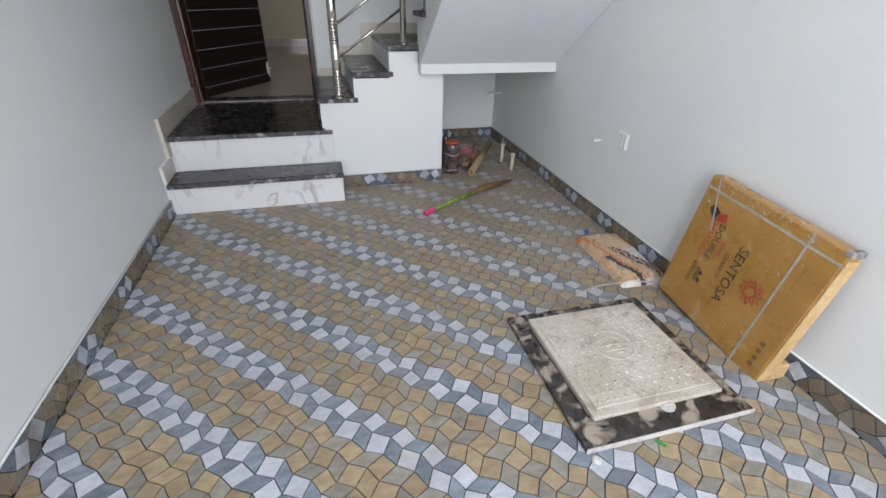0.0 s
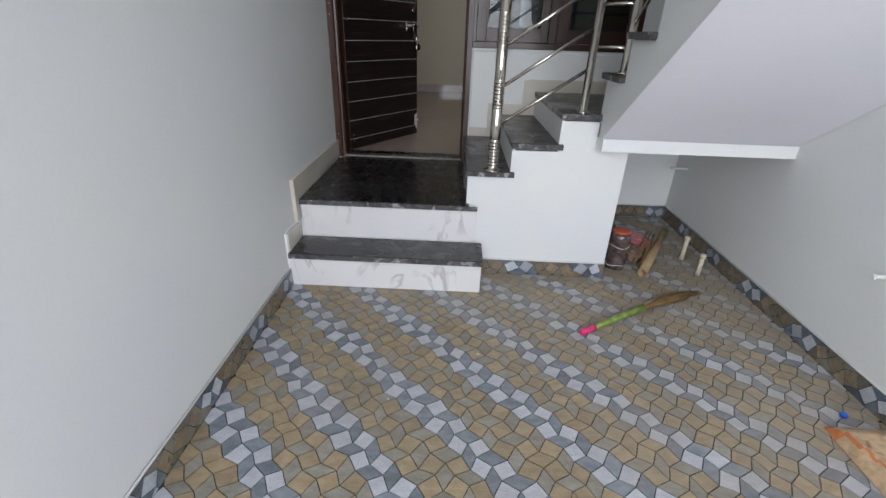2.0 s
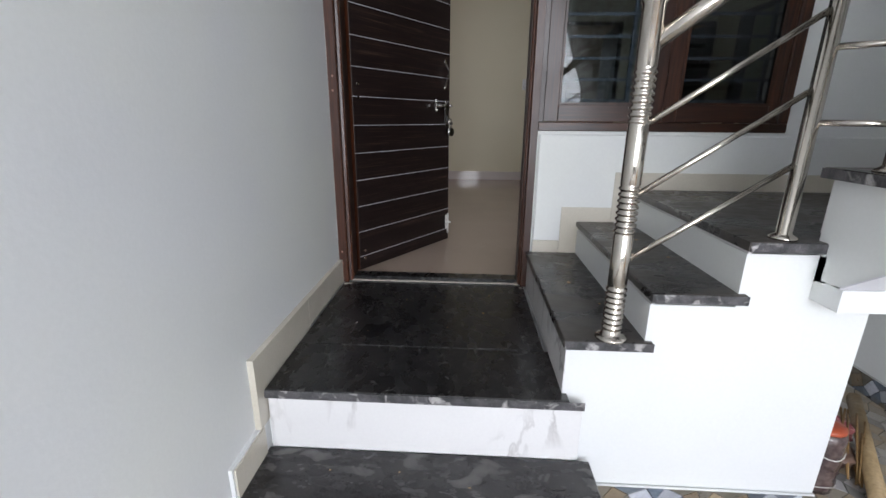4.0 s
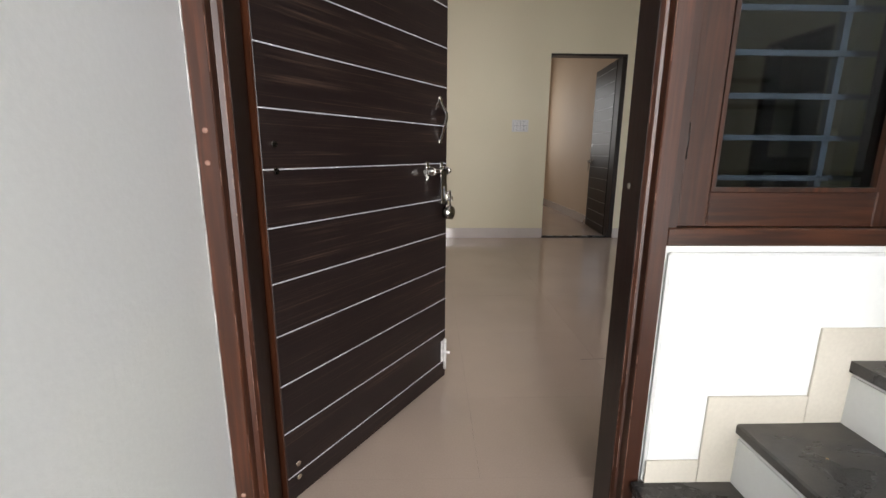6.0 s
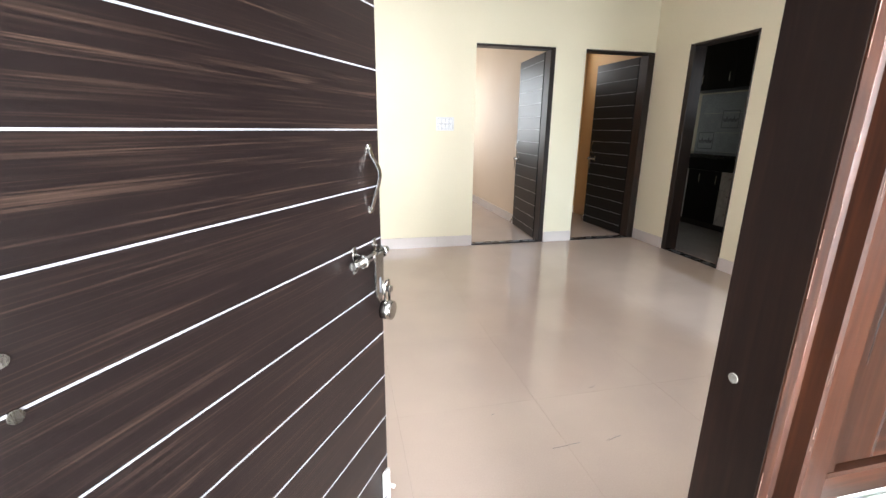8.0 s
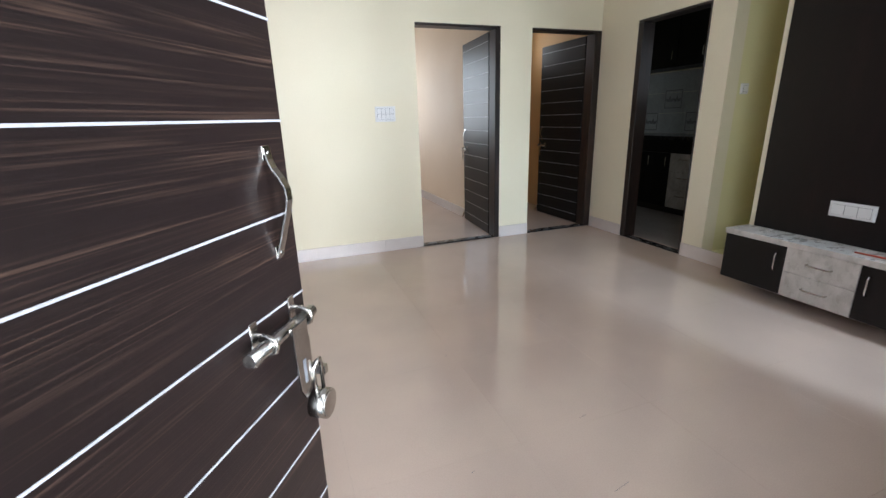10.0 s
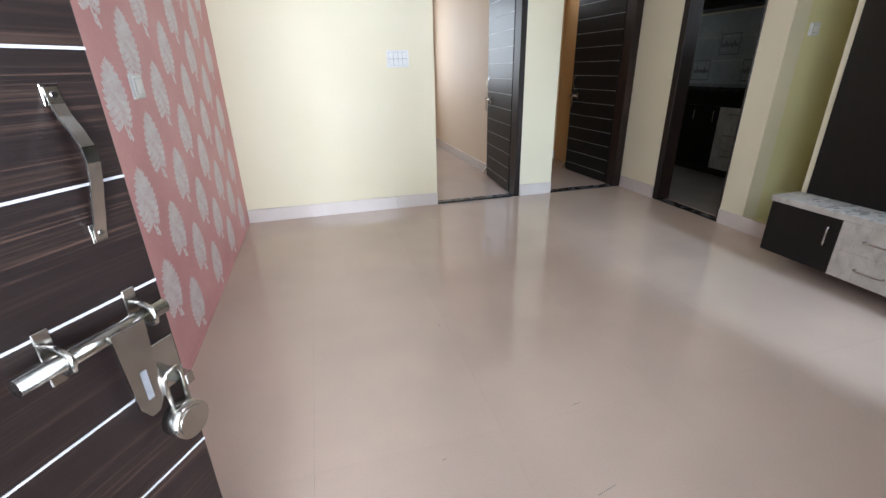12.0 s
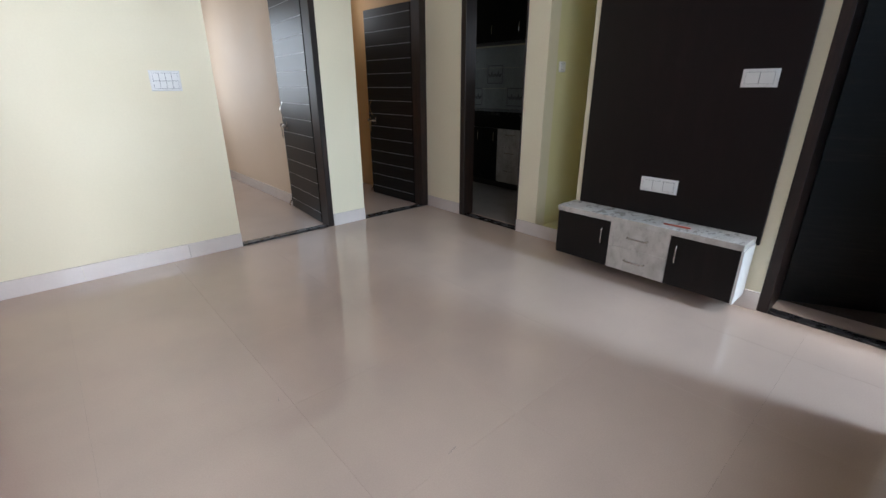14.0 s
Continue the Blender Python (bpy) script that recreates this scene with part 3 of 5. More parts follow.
# ---- stair ----
XS = 1.625                                   # outer side of the upper flight
YU = -0.862                                  # where its first riser stands
stair = thing("staircase", None, None, "white plastered staircase turning over an open recess, dark granite treads", "staircase")
bm = bmesh.new()
prism(bm, [(0.986, -0.12), (1.795, -0.12), (1.795, 0.7515), (1.6245, 0.7515), (1.6245, 0.875), (1.437, 0.875), (1.437, 0.72), (1.205, 0.72), (1.205, 0.575), (0.986, 0.575)], "y", -0.878, -0.002)
part("block", bm, PLASTER, stair)
part("landing_slab", boxes((1.625, -0.972, 0.752, WR - 0.001, 0.0, 0.812), (1.625, -0.90, 0.812, WR - 0.001, 0.0, 0.875)), PLASTER, stair)
LOW = ((0.972, 1.207, 0.606), (1.197, 1.439, 0.759), (1.429, WR - 0.02, 0.912))
for k, (a, b, z) in enumerate(LOW):
    x1 = b + 0.02 if k < 2 else b
    if k < 2:
        part("tread", boxes((a, -0.893, z - 0.026, x1, -0.014, z), bev=0.004), GRANITE_DUSTY, stair, "dark polished granite tread")
    else:
        part("tread", boxes((a, -0.893, z - 0.026, XS + 0.01, -0.014, z), (XS + 0.01, YU, z - 0.026, x1, -0.014, z)), GRANITE_DUSTY, stair, "dark granite corner landing")
    part("nosing", boxes((a + 0.004, -0.896, z - 0.028, min(x1, XS + 0.012), -0.8935, z - 0.002)), GRANITE_EDGE, stair, "rough chipped granite edge")
    part("riser", boxes((a + 0.012, -0.876, (LAND, 0.606, 0.759)[k], a + 0.022, -0.012, z - 0.0265)), MARBLE if k else MARBLE, stair, "white veined riser tile")
NUP, TR, RI = 12, 0.235, 0.172
bm = bmesh.new()
side = [(YU, 0.80), (YU, 1.075)]
y, z = YU, 1.075
for k in range(NUP):
    side += [(y - TR, z), (y - TR, z + RI)]
    y, z = y - TR, z + RI
side.pop()
side[-1] = (y, z)
ye = y
side += [(ye, 0.818 + 0.715 * (-0.965 - ye)), (-0.965, 0.818)]
prism(bm, side, "x", XS, WR - 0.001)
part("upper_flight", bm, PLASTER, stair)
bm = bmesh.new()
prism(bm, [(-0.966, 0.8125), (-0.966, 0.817), (ye, 0.817 + 0.715 * (-0.966 - ye)), (ye, 0.8125 + 0.715 * (-0.966 - ye))], "x", XS - 0.006, WR - 0.002)
part("soffit", bm, SOFFIT, stair, "smooth lilac-white sloping soffit")
y, z = YU, 1.078
for k in range(NUP):
    part("tread", boxes((XS - 0.022, y - TR - 0.004, z, WR - 0.02, y + 0.02, z + 0.026), bev=0.004), GRANITE_DUSTY, stair, "dark granite tread")
    part("nosing", boxes((XS - 0.0255, y - TR - 0.002, z - 0.001, XS - 0.0225, y + 0.018, z + 0.024)), GRANITE_EDGE, stair, "rough chipped granite edge")
    part("riser", boxes((XS + 0.002, y - 0.004, z - RI + 0.026, WR - 0.02, y + 0.006, z - 0.001)), MARBLE, stair)
    y, z = y - TR, z + RI

crumbs("mortar_flakes", stair, ((1.088, -0.42, 0.606, 0.007, 0.013), (1.15, -0.62, 0.606, 0.004, 0.005), (1.36, -0.33, 0.759, 0.012, 0.007), (1.39, -0.55, 0.759, 0.005, 0.005),
                                (1.30, -0.14, 0.759, 0.004, 0.003), (1.13, -0.21, 0.606, 0.003, 0.003), (1.55, -0.52, 0.912, 0.004, 0.006)), OCHRE, "ochre mortar flakes on the treads", 6)

ssk = thing("stair_skirting", None, None, "stepped beige glazed skirting tiles above the granite treads", "skirting")
for a, b, z0, z1 in ((1.001, 1.123, 0.606, 0.664), (1.124, 1.350, 0.606, 0.826), (1.351, 2.0, 0.759, 0.988), (2.001, WR - 0.012, 0.912, 0.988)):
    part("tile", boxes((a, -0.0235, z0, b, -0.0175, z1), bev=0.001), BEIGE, ssk)
part("tile", boxes((WR - 0.012, YU, 0.912, WR - 0.001, -0.013, 0.998), bev=0.001), BEIGE, ssk)

# ---- stair railing ----
rail = thing("stair_railing", None, None, "polished stainless steel stair railing with ringed newel post", "railing")
NX, NY = 1.112, -0.862
bm = bmesh.new()
prof = [(0.045, 0.606), (0.045, 0.612), (0.034, 0.618), (0.026, 0.622)]
z = 0.622
for zc in (0.70, 0.985, 1.27):
    prof += [(0.026, zc - 0.068)]
    for k in range(8):
        zz = zc - 0.064 + k * 0.0165
        prof += [(0.0235, zz), (0.0285, zz + 0.004), (0.0285, zz + 0.009), (0.0235, zz + 0.0125)]
    prof += [(0.026, zc + 0.07)]
prof += [(0.026, 1.478), (0.031, 1.482), (0.031, 1.492), (0.017, 1.498)]
lathe(bm, prof, NX, NY, 28)
part("newel_post", bm, STEEL, rail)
bm = bmesh.new()
lathe(bm, [(0.004, 1.497)] + [(0.034 * math.sin(math.pi * k / 10), 1.53 - 0.034 * math.cos(math.pi * k / 10)) for k in range(1, 10)] + [(0.004, 1.564)], NX, NY, 20)
part("finial", bm, STEEL, rail)


def post(x, y, z0, z1):
    b = bmesh.new()
    lathe(b, [(0.034, z0), (0.034, z0 + 0.006), (0.024, z0 + 0.012), (0.019, z0 + 0.016), (0.019, z1)], x, y, 18)
    return part("post", b, STEEL, rail)


PX, PY = 1.538, -0.850
post(PX, PY, 0.912, 1.715)
bm = bmesh.new()
rod(bm, (NX, NY, 1.385), (PX, PY, 1.83 - 0.135), 0.02, 14)
part("handrail", bm, STEEL, rail)
for z0, z1 in ((0.832, 1.118), (1.012, 1.300), (1.193, 1.478)):
    bm = bmesh.new()
    rod(bm, (NX, NY, z0), (PX, PY, z1), 0.008, 10)
    part("bar", bm, STEEL, rail)
QY = [-0.965 - 0.47 * k for k in range(5)]
QZ = [1.104 + 0.344 * k for k in range(5)]
for k in range(5):
    post(1.66, QY[k], QZ[k], QZ[k] + 0.85)
for z0 in (1.213, 1.386):
    bm = bmesh.new()
    rod(bm, (PX, PY, z0), (1.66, QY[0], z0), 0.008, 10)
    part("bar", bm, STEEL, rail)
for k in range(4):
    for h in (0.2, 0.375, 0.55):
        bm = bmesh.new()
        rod(bm, (1.66, QY[k], QZ[k] + h), (1.66, QY[k + 1], QZ[k + 1] + h), 0.008, 10)
        part("bar", bm, STEEL, rail)
bm = bmesh.new()
tube(bm, [(PX, PY, 1.70), (1.60, (PY + QY[0]) / 2, 1.80), (1.66, QY[0], 1.93), (1.66, QY[4], QZ[4] + 0.85)], 0.02, 14)
part("handrail", bm, STEEL, rail)

# ---- front door frame, door and window ----
frame_door = thing("door_frame_front", None, None, "varnished reddish-brown teak door frame with chipped edges", "door frame", kind="structure")
FB = LAND + 0.002
bm = bmesh.new()
prism(bm, [(0.0575, -0.008), (0.061, -0.012), (0.097, -0.012), (0.100, -0.009), (0.101, 0.012), (0.112, 0.014), (0.118, 0.021), (0.118, 0.100), (0.098, 0.100), (0.098, 0.166), (0.0575, 0.166)], "z", FB, 2.46)
part("jamb", bm, REDWOOD, frame_door)
bm = bmesh.new()
prism(bm, [(0.992, -0.012), (0.960, -0.012), (0.957, -0.009), (0.956, 0.012), (0.950, 0.014), (0.945, 0.021), (0.945, 0.112), (0.992, 0.112)], "z", FB, 2.46)
part("jamb", bm, REDWOOD, frame_door)
# thin sheets over the jambs' inner faces, darker than the teak
part("jamb_lining", boxes((0.1182, 0.023, FB, 0.1196, 0.0995, 2.459)), LINING, frame_door, "dark inner face of the jamb")
part("jamb_lining", boxes((0.9434, 0.023, FB, 0.9448, 0.1115, 2.459)), LINING, frame_door, "dark inner face of the jamb")
part("head", boxes((0.0575, -0.012, 2.461, 0.992, 0.166, 2.558), bev=0.004), REDWOOD_H, frame_door)
part("sill", boxes((0.1184, 0.030, LAND + 0.001, 0.9446, 0.104, 0.441), bev=0.003), GRANITE, frame_door, "black granite door sill")
part("mortar_line", boxes((0.10, 0.015, LAND + 0.0005, 0.972, 0.0295, LAND + 0.005)), CEMENT, frame_door, "pale mortar line")
bm = bmesh.new()
for z in (0.52, 0.58, 1.33, 1.39, 2.2):
    rod(bm, (0.079 + 0.003 * math.sin(z * 9), -0.0121, z), (0.079 + 0.003 * math.sin(z * 9), -0.0136, z), 0.0052, 10)
part("screw_heads", bm, WORN, frame_door)
bm = bmesh.new()
rod(bm, (0.9433, 0.080, 1.283), (0.9415, 0.080, 1.283), 0.0065, 12)
rod(bm, (0.9416, 0.080, 1.283), (0.9411, 0.080, 1.283), 0.0035, 10)
part("screw_hole", bm, STRAP, frame_door, "bare screw hole in the jamb")
bm = bmesh.new()
rs0 = random.Random(3)
z = 0.43
while z < 2.42:
    h = rs0.uniform(0.006, 0.035)
    w = rs0.uniform(-0.0004, 0.0010)
    box(bm, 0.0572, -0.0129, z, 0.0582 + w, -0.0080, z + h)
    z += h + rs0.choice((0.0, 0.0, 0.0, 0.003, 0.02))
part("paint_smears", bm, BAG_W, frame_door, "white paint smears along the jamb edge", "stuff")


bm = bmesh.new()
for ex, ey, side in ((0.0985, -0.0108, 1), (0.1115, 0.0136, 1), (0.1178, 0.0205, 1), (0.9585, -0.0108, 1), (0.9505, 0.0136, 1), (0.9452, 0.0205, 1)):
    z = 0.44
    while z < 2.44:
        h = rs0.choice((0.006, 0.012, 0.03, 0.09)) * rs0.uniform(0.6, 1.3)
        w = rs0.uniform(0.0002, 0.0006)
        rod(bm, (ex, ey, z), (ex + rs0.uniform(-0.0003, 0.0003), ey, min(z + h, 2.455)), w, 5)
        z += h + rs0.choice((0.0, 0.002, 0.01, 0.05, 0.16))
part("worn_edge", bm, WORN, frame_door, "pale chipped varnish along the edges", "stuff")


def pull_handle(parent, x, zb, zt, s=-1, mat=CHROME):
    """A bent flat steel strap between two screwed feet."""
    pts = [(0.0, zt + 0.012), (0.003, zt - 0.004), (0.008, zt - 0.016), (0.018, zt - 0.030), (0.025, zt - 0.044), (0.026, zt - 0.060), (0.021, zt - 0.080), (0.013, zb + 0.030), (0.006, zb + 0.008), (0.002, zb - 0.002), (0.0, zb - 0.012)]
    w, t = 0.0065, 0.0013
    b = bmesh.new()
    rings = []
    for k, (o, z) in enumerate(pts):
        o1, z1 = pts[max(k - 1, 0)]
        o2, z2 = pts[min(k + 1, len(pts) - 1)]
        d = Vector((0, s * (o2 - o1), z2 - z1)).normalized()
        n = Vector((1, 0, 0)).cross(d)
        c = Vector((x, s * (o + 0.0018), z))
        rings.append([b.verts.new(c + Vector((u * w, 0, 0)) + n * (v * t)) for u, v in ((-1, -1), (1, -1), (1, 1), (-1, 1))])
    for p, q in zip(rings, rings[1:]):
        for k in range(4):
            b.faces.new((p[k], p[(k + 1) % 4], q[(k + 1) % 4], q[k]))
    b.faces.new(rings[0][::-1])
    b.faces.new(rings[-1])
    bmesh.ops.bevel(b, geom=[e for e in b.edges if len(e.link_faces) == 2 and e.calc_face_angle() > 1.2], offset=0.0005, segments=1, affect="EDGES")
    h = part("handle", b, mat, parent, "bent flat steel strap pull handle")
    b = bmesh.new()
    for zz in (zt + 0.005, zb - 0.005):
        box(b, x - 0.0085, min(s * 0.0002, s * 0.0012), zz - 0.010, x + 0.0085, max(s * 0.0002, s * 0.0012), zz + 0.010, bev=0.0003)
        rod(b, (x, s * 0.003, zz), (x, s * 0.0058, zz), 0.0042, 12, r2=0.0030)
    part("mount", b, mat, h)
    return h


def thing_part(name, parent, label, mat, pts, r):
    b = bmesh.new()
    tube(b, pts, r, 10)
    return part(name, b, mat, parent, label)


def aldrop(parent, x, z, flip=1):
    """A sliding bolt with two guides and a hanging hasp plate, on the face y=0 towards -y."""
    b = bmesh.new()
    rod(b, (x - 0.115 * flip, -0.022, z), (x + 0.045 * flip, -0.022, z), 0.0095, 14)
    bolt = part("bolt", b, CHROME, parent, "chrome sliding bolt")
    for dx in (-0.072, 0.022):
        b = bmesh.new()
        box(b, x + dx * flip - 0.008, -0.003, z - 0.032, x + dx * flip + 0.008, -0.0005, z + 0.032, bev=0.001)
        lathe_pts = [(x + dx * flip, -0.003, z - 0.014), (x + dx * flip, -0.02, z - 0.0145), (x + dx * flip, -0.033, z - 0.008), (x + dx * flip, -0.035, z),
                     (x + dx * flip, -0.033, z + 0.008), (x + dx * flip, -0.02, z + 0.0145), (x + dx * flip, -0.003, z + 0.014)]
        tube(b, lathe_pts, 0.0035, 8)
        part("guide", b, CHROME, bolt)
    b = bmesh.new()
    xx = x - 0.012 * flip
    prism(b, [(xx - 0.02, z + 0.004), (xx + 0.02, z + 0.004), (xx + 0.016, z - 0.10), (xx + 0.006, z - 0.118), (xx - 0.006, z - 0.118), (xx - 0.016, z - 0.10)], "y", -0.034, -0.031)
    part("hasp", b, CHROME, bolt)
    b = boxes((xx - 0.004, -0.0345, z - 0.095, xx + 0.004, -0.0342, z - 0.055))
    part("slot", b, PLASTIC_G, bolt)


def door_leaf(name, label, w, h, mat, gap, first, m, hardware, hl=0.153):
    d = thing(name, None, None, label, "door", m=m)
    part("panel", boxes((0, 0, 0, w, 0.034, h), bev=0.0015), mat, d)
    z = first
    while z < h - 0.02:
        s = boxes((0.001, -0.0012, z - 0.0015, w - 0.001, 0.0006, z + 0.0015))
        part("inlay_strip", s, INLAY, d)
        z += gap
    if hardware:
        hardware(d, w)
    return d


def main_hardware(d, w):
    part("edge_lipping", boxes((-0.004, 0.0005, 0.002, -0.0002, 0.0335, 2.013)), REDWOOD, d, "reddish varnished hinge edge")
    x = w - 0.048
    pull_handle(d, x, 1.397 - 0.443, 1.530 - 0.443)
    aldrop(d, w - 0.062, 1.286 - 0.443)
    # padlock hanging from the hasp
    b = bmesh.new()
    zc, pw = 1.134 - 0.443, w
    w = w - 0.020
    tube(b, [(w - 0.036, -0.036, zc + 0.014), (w - 0.036, -0.036, zc + 0.068), (w - 0.030, -0.038, zc + 0.078), (w - 0.018, -0.038, zc + 0.078), (w - 0.012, -0.036, zc + 0.068), (w - 0.012, -0.036, zc + 0.014)], 0.0035, 8)
    lock = part("padlock_shackle", b, CHROME, d, "steel padlock shackle")
    b = bmesh.new()
    rod(b, (w - 0.024, -0.050, zc), (w - 0.024, -0.024, zc), 0.0245, 28)
    rod(b, (w - 0.024, -0.0515, zc), (w - 0.024, -0.050, zc), 0.020, 28)
    part("padlock_body", b, CHROME, lock, "round chrome padlock")
    w = pw
    b = boxes((w - 0.045, -0.006, 1.165 - 0.443, w - 0.006, -0.001, 1.235 - 0.443), (w - 0.030, -0.040, 1.176 - 0.443, w - 0.018, -0.006, 1.192 - 0.443), bev=0.001)
    part("lock_plate", b, CHROME, d)
    # tower bolt near the foot
    b = boxes((w - 0.038, -0.006, 0.075, w - 0.012, -0.001, 0.165), bev=0.002)
    rod(b, (w - 0.025, -0.014, 0.045), (w - 0.025, -0.014, 0.175), 0.006, 10)
    rod(b, (w - 0.025, -0.014, 0.12), (w - 0.025, -0.035, 0.12), 0.006, 10)
    part("tower_bolt", b, BAG_W, d, "paint-smeared steel tower bolt")
    b = bmesh.new()
    for zz in (0.06, 0.10, 0.865, 0.925, 1.9):
        rod(b, (0.035, -0.004, zz), (0.035, 0.0, zz), 0.0075, 10)
    part("bolt_heads", b, STEEL, d)


LA = 57.4
door_leaf("front_door", "dark brown grained laminate front door standing half open, silver inlay strips", 0.800, 2.015, LEAF, 0.1328,
          0.515 - 0.443, pose(0.134, 0.1085, 0.443, 0, 0, LA), main_hardware)

win = thing("window_1", None, None, "varnished teak casement window with glass panes and pale grill", "window", kind="structure")
z0 = WZ0
part("frame_rail", boxes((0.993, -0.010, z0, 2.055, 0.11, z0 + 0.038), bev=0.003), TEAK_DARK_H, win)
part("frame_rail", boxes((0.993, -0.010, 2.50, 2.055, 0.11, 2.558), bev=0.003), TEAK_DARK_H, win)
part("frame_stile", boxes((0.9935, -0.006, z0 + 0.0385, 1.012, 0.10, 2.4995)), TEAK_DARK, win)
part("frame_stile", boxes((1.470, -0.010, z0 + 0.0385, 1.522, 0.11, 2.4995), bev=0.003), TEAK_DARK, win)
part("frame_stile", boxes((2.01, -0.010, z0 + 0.0385, 2.055, 0.11, 2.4995), bev=0.003), TEAK_DARK, win)


def casement(x0, x1):
    zb, zt, s = z0 + 0.040, 2.498, 0.062
    c = part("casement", boxes((x0, 0.0, zb, x0 + s, 0.038, zt), (x1 - s * 0.62, 0.0, zb, x1, 0.038, zt), bev=0.002), TEAK_DARK, win)
    part("rail", boxes((x0 + s + 0.0005, 0.0, zb, x1 - s * 0.62 - 0.0005, 0.038, zb + 0.072), (x0 + s + 0.0005, 0.0, zt - 0.072, x1 - s * 0.62 - 0.0005, 0.038, zt), bev=0.002), TEAK_DARK_H, c)
    a, b, lo, hi = x0 + s, x1 - s * 0.62, zb + 0.072, zt - 0.072
    part("bead", boxes((a, -0.002, lo, b, 0.012, lo + 0.009), (a, -0.002, hi - 0.009, b, 0.012, hi), (a, -0.002, lo + 0.009, a + 0.009, 0.012, hi - 0.009),
                       (b - 0.009, -0.002, lo + 0.009, b, 0.012, hi - 0.009)), TEAK_DARK, c)
    pane = part("pane", boxes((a + 0.001, 0.016, lo, b - 0.001, 0.020, hi)), GLASS, c)
    pane.visible_shadow = False
    bm = bmesh.new()
    for zz in (lo + 0.10, hi - 0.1):
        rod(bm, (x0 - 0.001, -0.002, zz - 0.035), (x0 - 0.001, -0.002, zz + 0.035), 0.0042, 10)
    part("hinge", bm, BLACKWOOD, c)


casement(1.014, 1.468)
casement(1.524, 2.008)
gr = part("grill", boxes((1.02, 0.125, 1.22, 1.035, 0.14, 2.54), (1.40, 0.125, 1.22, 1.415, 0.14, 2.54), (1.99, 0.125, 1.22, 2.005, 0.14, 2.54)), GRILL, win, "pale blue-grey steel window grill")
k = 0
while 1.30 + k * 0.0895 < 2.5:
    zz = 1.30 + k * 0.0895
    part("bar", boxes((0.995, 0.118, zz - 0.006, 2.05, 0.124, zz + 0.006)), GRILL, gr)
    k += 1

# ---- porch small things ----


def switch_plate(name, label, m, w, h, cols, rows=1, cat="switch plate"):
    """A raised plate in its own x-z plane, face towards -y."""
    t = thing(name, None, None, label, cat, m=m)
    part("box", boxes((0, -0.004, 0, w, 0, h), bev=0.001), PLASTIC, t)
    part("plate", boxes((0.004, -0.013, 0.004, w - 0.004, -0.004, h - 0.004), bev=0.003), PLASTIC, t)
    cw, ch = (w - 0.032) / cols, (h - 0.03) / rows
    for c in range(cols):
        for r in range(rows):
            x, z = 0.016 + c * cw, 0.015 + r * ch
            part("gap", boxes((x, -0.0134, z, x + cw, -0.0132, z + ch)), PLASTIC_G, t)
            part("rocker", boxes((x + 0.0012, -0.0165, z + 0.0012, x + cw - 0.0012, -0.0134, z + ch - 0.0012), bev=0.0012), PLASTIC, t)
    return t


switch_plate("switchboard", "white porch switchboard on the side wall", pose(WL, -1.872, 1.321, 0, 0, 90) @ Matrix.Translation((-0.27, 0, 0)), 0.27, 0.16, 6)
switch_plate("wall_socket", "white square wall socket above the mosaic skirting", pose(WR, -1.777, 0.482, 0, 0, -90), 0.091, 0.091, 2)
bm = bmesh.new()
rod(bm, (WR, -1.63, 0.475), (WR - 0.045, -1.63, 0.475), 0.009, 12)
rod(bm, (WR - 0.045, -1.63, 0.475), (WR - 0.055, -1.63, 0.475), 0.012, 12)
thing("pipe_stub", bm, PLASTIC, "short white pipe stub sticking out of the wall", "pipe")
bm = bmesh.new()
rod(bm, (WR, -0.05, 0.44), (WR - 0.12, -0.05, 0.44), 0.009, 12)
thing("pipe_stub", bm, PLASTIC, "thin white pipe stub under the stair", "pipe")

mh = thing("manhole_cover", None, None, "pale concrete inspection cover in a black granite surround", "manhole cover")
mx0, mx1, my0, my1 = 1.652, 2.282, -3.150, -2.512
STAINED = surf("mortar_stained_granite", (0.02, 0.018, 0.016), (0.05, 0.04, 0.035), 14, 0.3, 0.1, 0.1, 120, spots=((0.40, 0.34, 0.27), 15, 0.50, 0.85))
for r in ((mx0, my0, 0.001, mx1, my0 + 0.10, 0.02), (mx0, my1 - 0.055, 0.001, mx1, my1, 0.02), (mx0, my0 + 0.10, 0.001, mx0 + 0.065, my1 - 0.055, 0.02), (mx1 - 0.05, my0 + 0.10, 0.001, mx1, my1 - 0.055, 0.02)):
    part("surround_slab", boxes(r, bev=0.001), STAINED, mh, "mortar-stained black granite slab")
part("surround_edge", boxes((mx0, my0 - 0.004, 0.001, mx1 + 0.004, my0 - 0.0003, 0.0205)), BAG_W, mh, "white raw slab edge")
cx0, cx1, cy0, cy1 = mx0 + 0.076, mx1 - 0.048, my0 + 0.085, my1 - 0.045
part("cover", boxes((cx0, cy0, 0.002, cx1, cy1, 0.034), bev=0.003), CONCRETE, mh)
part("raised_field", boxes((cx0 + 0.022, cy0 + 0.03, 0.034, cx1 - 0.022, cy1 - 0.022, 0.039), bev=0.002), CONCRETE, mh)
bm = bmesh.new()
nx, ny = 13, 14
